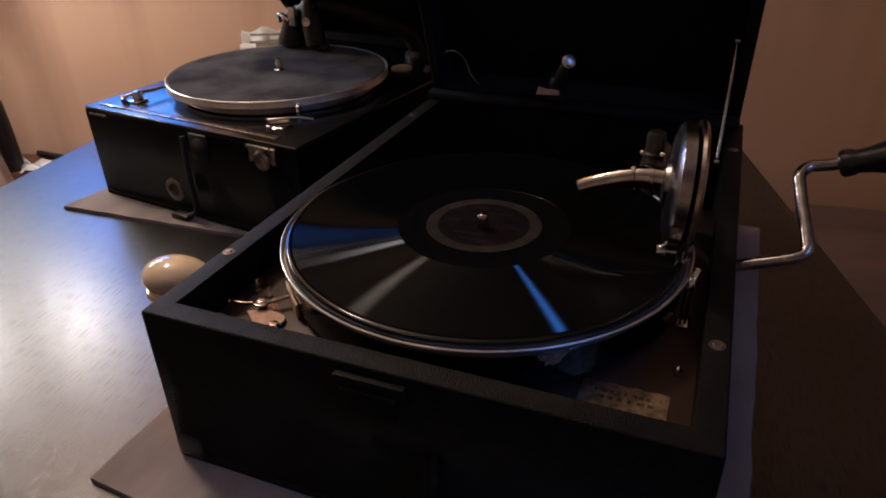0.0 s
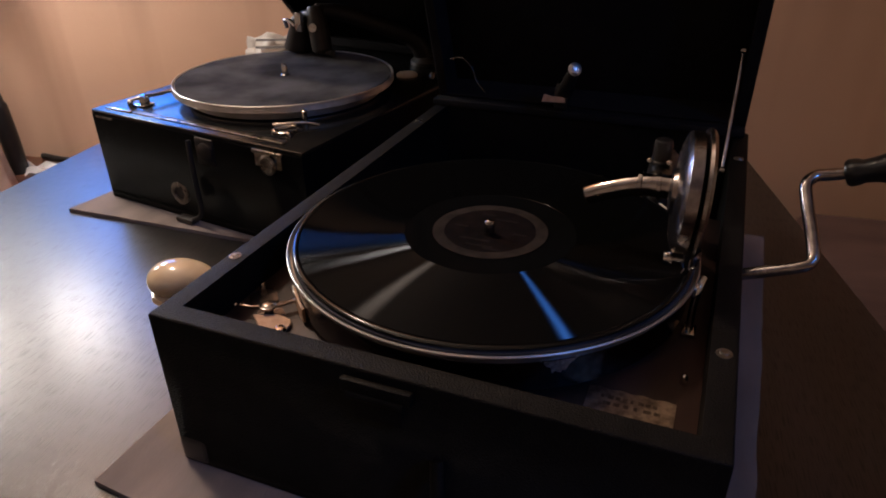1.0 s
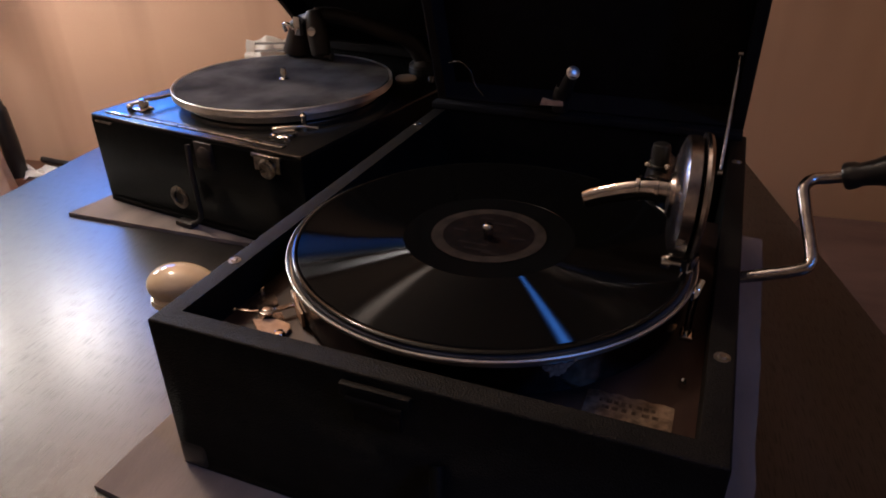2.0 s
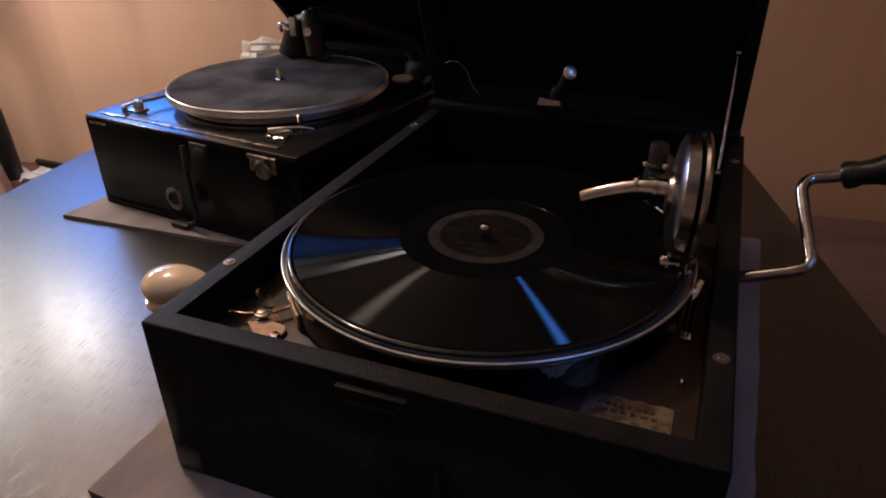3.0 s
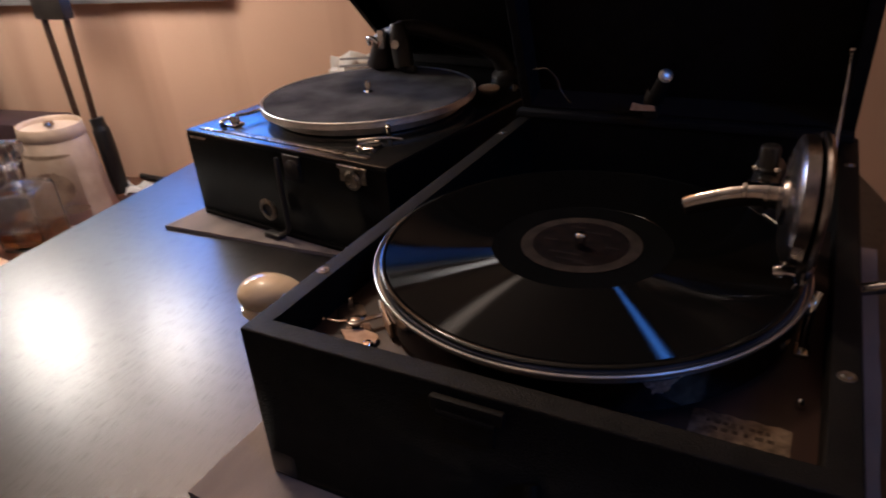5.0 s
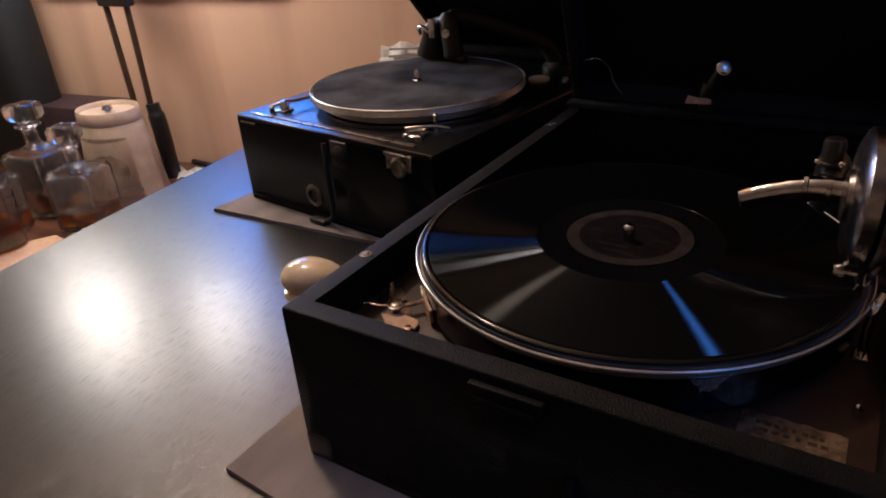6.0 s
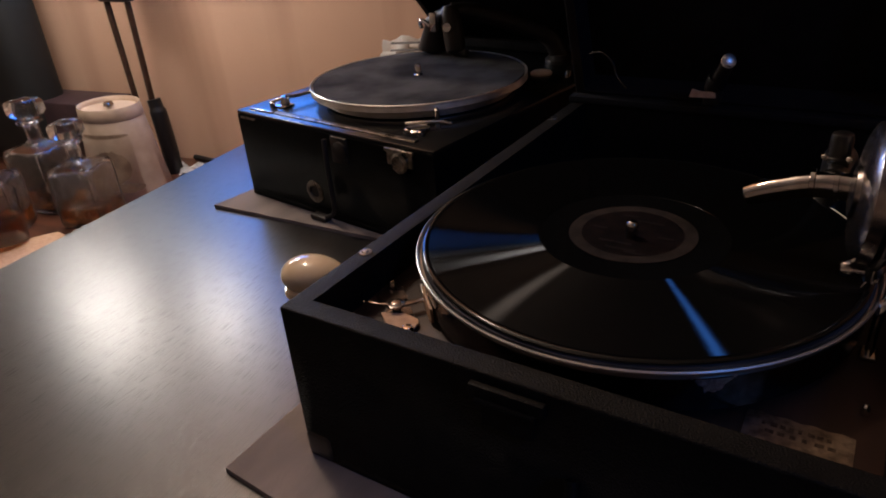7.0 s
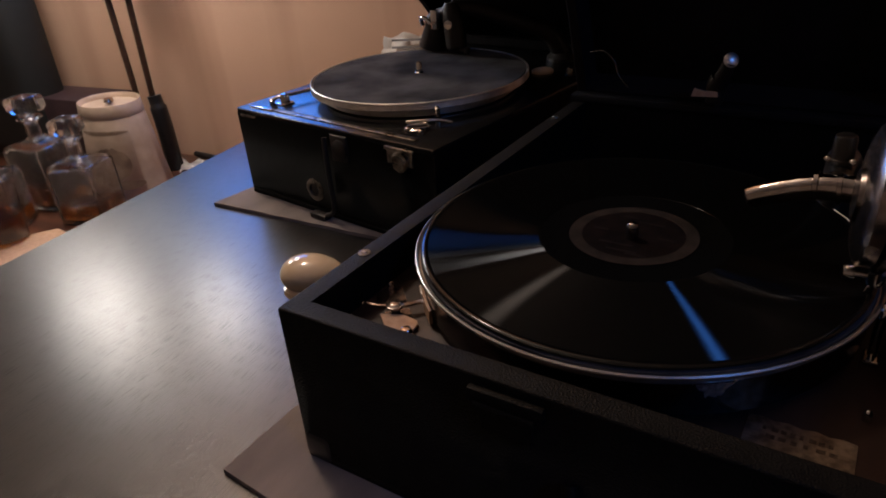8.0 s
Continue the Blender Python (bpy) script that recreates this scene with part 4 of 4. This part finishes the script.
def sideboard():
    t = thing("sideboard", ROOM @ pose(-1.62, -0.55, FLOOR_Z), "low reddish-brown wooden sideboard beside the table", "sideboard")
    h = SB_Z - FLOOR_Z
    bm = B()
    add_box(bm, (-0.60, -0.60, h - 0.03), (0.545, 0.545, h), 0.003)
    part("top", bm, REDWOOD, t)
    bm = B()
    add_box(bm, (-0.57, -0.57, 0.06), (0.52, 0.54, h - 0.03), 0.002)
    part("body", bm, REDWOOD, t)
    for x in (-0.54, 0.49):
        for y in (-0.54, 0.51):
            bm = B()
            add_box(bm, (x - 0.025, y - 0.025, 0), (x + 0.025, y + 0.025, 0.06), 0.003)
            part("leg", bm, REDWOOD, t)
    return t


sideboard()


def bench():
    t = thing("bench", pose(0.86, 0.36, FLOOR_Z, 0, 0, 7.4), "low mauve-brown upholstered bench along the wall", "bench")
    h = -0.10 - FLOOR_Z
    bm = B()
    add_box(bm, (-0.40, -0.75, h - 0.14), (0.75, 0.475, h), 0.02, None, 4)
    part("cushion", bm, FABRIC, t)
    bm = B()
    add_box(bm, (-0.20, -0.72, 0.0), (0.72, 0.46, h - 0.14), 0.004)
    part("base", bm, REDWOOD, t)
    return t


bench()


def television():
    t = thing("television", ROOM @ pose(-1.47, -0.012, 0.385), "wall-mounted television with a glowing blue picture", "television")
    w, h = 0.305, 0.185
    bm = B()
    add_box(bm, (-w - 0.014, -0.010, -h - 0.020), (w + 0.014, 0.012, h + 0.014), 0.003)
    part("casing", bm, GREYPLASTIC, t)
    bm = B()
    add_box(bm, (-w, -0.0115, -h), (w, -0.0102, h))
    part("screen", bm, SCREEN, t, "lit blue screen", 0)
    return t


television()


def stand():
    """A floor stand: two thin rods in a dark clamp, rising from a padded foot."""
    t = thing("floor_stand", pose(-1.032, 0.632, SB_Z), "dark metal stand with two thin brown rods", "stand")
    bm = B()
    add_tube(bm, smooth_path([(0.032, 0.0, 0.0), (0.033, 0.0, 0.06), (0.030, 0.0, 0.12), (0.024, 0.0, 0.160)]), [0.017] * 20 + [0.014] * 5, 18)
    part("foot", bm, BLACKPLASTIC, t)
    for dx in (0.0, -0.050):
        bm = B()
        add_tube(bm, [(dx * 0.9 + 0.014, 0, 0.02), (dx * 1.35 + 0.026, 0, 0.36)], 0.0062, 12)
        part("rod", bm, BROWNMETAL, t)
    bm = B()
    add_box(bm, (-0.052, -0.012, 0.352), (0.038, 0.012, 0.44), 0.004, None)
    part("clamp", bm, BLACKMETAL, t)
    return t


stand()


def canister():
    t = thing("canister", pose(-1.0, 0.528, SB_Z), "cream oval canister with brown printed picture and domed lid", "canister")
    S = Matrix.Diagonal((1.0, 0.82, 1.0, 1))
    bm = B()
    add_lathe(bm, [(0, 0), (0.086, 0), (0.088, 0.003), (0.066, 0.165), (0.064, 0.168), (0, 0.168)], 64, S)
    body = part("body", bm, CREAM, t)
    bm = B()
    add_lathe(bm, [(0.0672, 0.158), (0.0678, 0.160), (0.0655, 0.181), (0.0645, 0.182), (0.0625, 0.180), (0.0615, 0.172), (0, 0.171)], 64, S)
    lid = part("lid", bm, CREAM, t)
    bm = B()
    add_lathe(bm, [(0.005, 0.170), (0.005, 0.174), (0.010, 0.178), (0.008, 0.184), (0, 0.185)], 20)
    part("lid_knob", bm, CHROME, lid)
    # printed picture: brown shapes on the curved front
    for a0, a1, z0, z1 in ((-95, -30, 0.040, 0.104), (-75, -18, 0.022, 0.040), (-110, -20, 0.128, 0.136)):
        bm = B()
        n = 14
        rows = []
        for i in range(n + 1):
            a = radians(a0 + (a1 - a0) * i / n)
            u = 2 * i / n - 1
            half = (z1 - z0) / 2 * math.sqrt(max(0.05, 1 - u * u)) * (1 + 0.25 * noise.noise((i * 0.6, a0, 0)))
            mid = (z0 + z1) / 2
            col = []
            for z in (mid - half, mid + half):
                r = 0.0884 - 0.022 * z / 0.165
                col.append(bm.verts.new((r * math.cos(a), 0.82 * r * math.sin(a), z)))
            rows.append(col)
        for a, b in zip(rows[:-1], rows[1:]):
            bm.faces.new((a[0], b[0], b[1], a[1]))
        part("printed_picture", bm, BROWNART, body, "brown printed figure shapes")
    return t


canister()


def decanter(at, turn, s, fill, label):
    t = thing("decanter", pose(at[0], at[1], SB_Z, 0, 0, turn), label, "decanter", "decanters on the sideboard")

    def square(bm, profile, segs=1):
        """Rounded-square rings, joined upwards."""
        rings = []
        for r, z, k in profile:
            ring = []
            for i in range(32):
                a = 2 * math.pi * i / 32
                c, sn = math.cos(a), math.sin(a)
                q = (abs(c) ** k + abs(sn) ** k) ** (-1.0 / k)
                ring.append(bm.verts.new((r * q * c * s, r * q * sn * s, z * s)))
            rings.append(ring)
        for a, b in zip(rings[:-1], rings[1:]):
            for i in range(32):
                bm.faces.new((a[i], a[(i + 1) % 32], b[(i + 1) % 32], b[i]))
        bm.faces.new(rings[0][::-1])
        bm.faces.new(rings[-1])

    bm = B()
    square(bm, [(0.040, 0, 12), (0.043, 0.004, 12), (0.043, 0.100, 12), (0.040, 0.110, 9), (0.018, 0.116, 3), (0.0125, 0.122, 2), (0.0125, 0.146, 2), (0.021, 0.151, 2), (0.020, 0.155, 2),
                (0.010, 0.154, 2), (0.0095, 0.121, 2), (0.035, 0.106, 9), (0.0385, 0.098, 12), (0.0385, 0.010, 12), (0.036, 0.008, 12)])
    body = part("body", bm, CLEAR, t)
    bm = B()
    square(bm, [(0.0355, 0.0083, 12), (0.0381, 0.0105, 12), (0.0381, 0.0105 + fill, 12), (0.0378, 0.0107 + fill, 12)])
    part("liquor", bm, AMBER, body, "amber liquor")
    bm = B()
    square(bm, [(0.0085, 0.140, 2), (0.0092, 0.157, 2), (0.011, 0.159, 3), (0.0185, 0.162, 9), (0.0225, 0.168, 12), (0.0225, 0.184, 12), (0.0195, 0.189, 12), (0.012, 0.190, 9)])
    part("stopper", bm, CLEAR, t, "faceted glass stopper")
    return t


decanter((-0.940, 0.402), 25, 1.00, 0.026, "square cut-glass decanter with amber liquor and stopper")
decanter((-1.085, 0.415), 10, 1.12, 0.030, "taller cut-glass decanter with amber liquor and stopper")
decanter((-1.060, 0.300), 40, 0.95, 0.025, "clear cut-glass decanter, nearly empty, with stopper")


def tumbler():
    t = thing("tumbler", pose(-0.985, 0.262, SB_Z), "heavy glass tumbler with a brown drink", "glass")
    bm = B()
    add_lathe(bm, [(0, 0), (0.034, 0), (0.040, 0.10), (0.0385, 0.1005), (0.0325, 0.012), (0, 0.010)], 40)
    part("glass", bm, CLEAR, t)
    bm = B()
    add_lathe(bm, [(0, 0.0103), (0.0322, 0.0123), (0.0352, 0.055), (0, 0.055)], 40)
    part("drink", bm, AMBER, t, "brown drink")
    return t


tumbler()


bm = B()
add_box(bm, (-0.42, -0.06, 0), (0.16, 0.06, 0.60), 0.05, None, 6)
lone("dark_cushion", bm, DARKCLOTH, "black upright cushion leaning at the wall on the sideboard", "cushion", ROOM @ pose(-1.93, -0.10, SB_Z))
bm = B()
add_box(bm, (-0.26, -0.05, 0), (0.12, 0.05, 0.150), 0.004)
lone("storage_box", bm, PURPLE, "dark purple-brown storage box against the wall", "box", ROOM @ pose(-1.72, -0.075, SB_Z))


# ---- papers ----
def paper(name, m, w, h, label, bars=0):
    t = thing(name, m, label, "paper")
    bm = B()
    nx, ny = 10, 8
    g = [[bm.verts.new((w * (i / nx - 0.5), h * (j / ny - 0.5), 0.022 * noise.noise((i * 0.45, j * 0.55, w * 9)) + 0.012)) for j in range(ny + 1)] for i in range(nx + 1)]
    for i in range(nx):
        for j in range(ny):
            bm.faces.new((g[i][j], g[i + 1][j], g[i + 1][j + 1], g[i][j + 1]))
    r = bmesh.ops.solidify(bm, geom=list(bm.faces), thickness=0.0006)
    part("sheet", bm, PAPER, t)
    for k in range(bars):
        bm = B()
        add_box(bm, (-w * 0.35, h * (0.3 - 0.16 * k), 0.0225), (w * (0.1 + 0.06 * (k % 3)), h * (0.3 - 0.16 * k) + 0.004, 0.0229))
        part("print_bar", bm, INK, t, "", 0)
    return t


paper("leaflet", pose(-0.408, 0.735, 0.055, 52, 0, 22), 0.12, 0.080, "crumpled white printed leaflet leaning behind the gramophone", 2)
paper("note_sheet", pose(-0.99, 0.64, SB_Z - 0.006, 0, 0, 10), 0.14, 0.05, "white paper sheet lying on the sideboard")
bm = B()
add_tube(bm, smooth_path([(-1.02, 0.705, SB_Z + 0.006), (-0.95, 0.70, SB_Z + 0.008), (-0.88, 0.715, SB_Z + 0.006), (-0.80, 0.72, SB_Z + 0.006)]), 0.006)
lone("cable", bm, BLACKPLASTIC, "black cable lying along the foot of the wall", "cable")
bm = B()
add_prism(bm, [(-1.02, 0.10), (-0.88, 0.14), (-0.905, 0.325), (-0.945, 0.330), (-1.0, 0.24)], SB_Z, SB_Z + 0.006)
lone("envelope", bm, TANLEATHER, "tan paper envelope lying on the sideboard", "envelope")
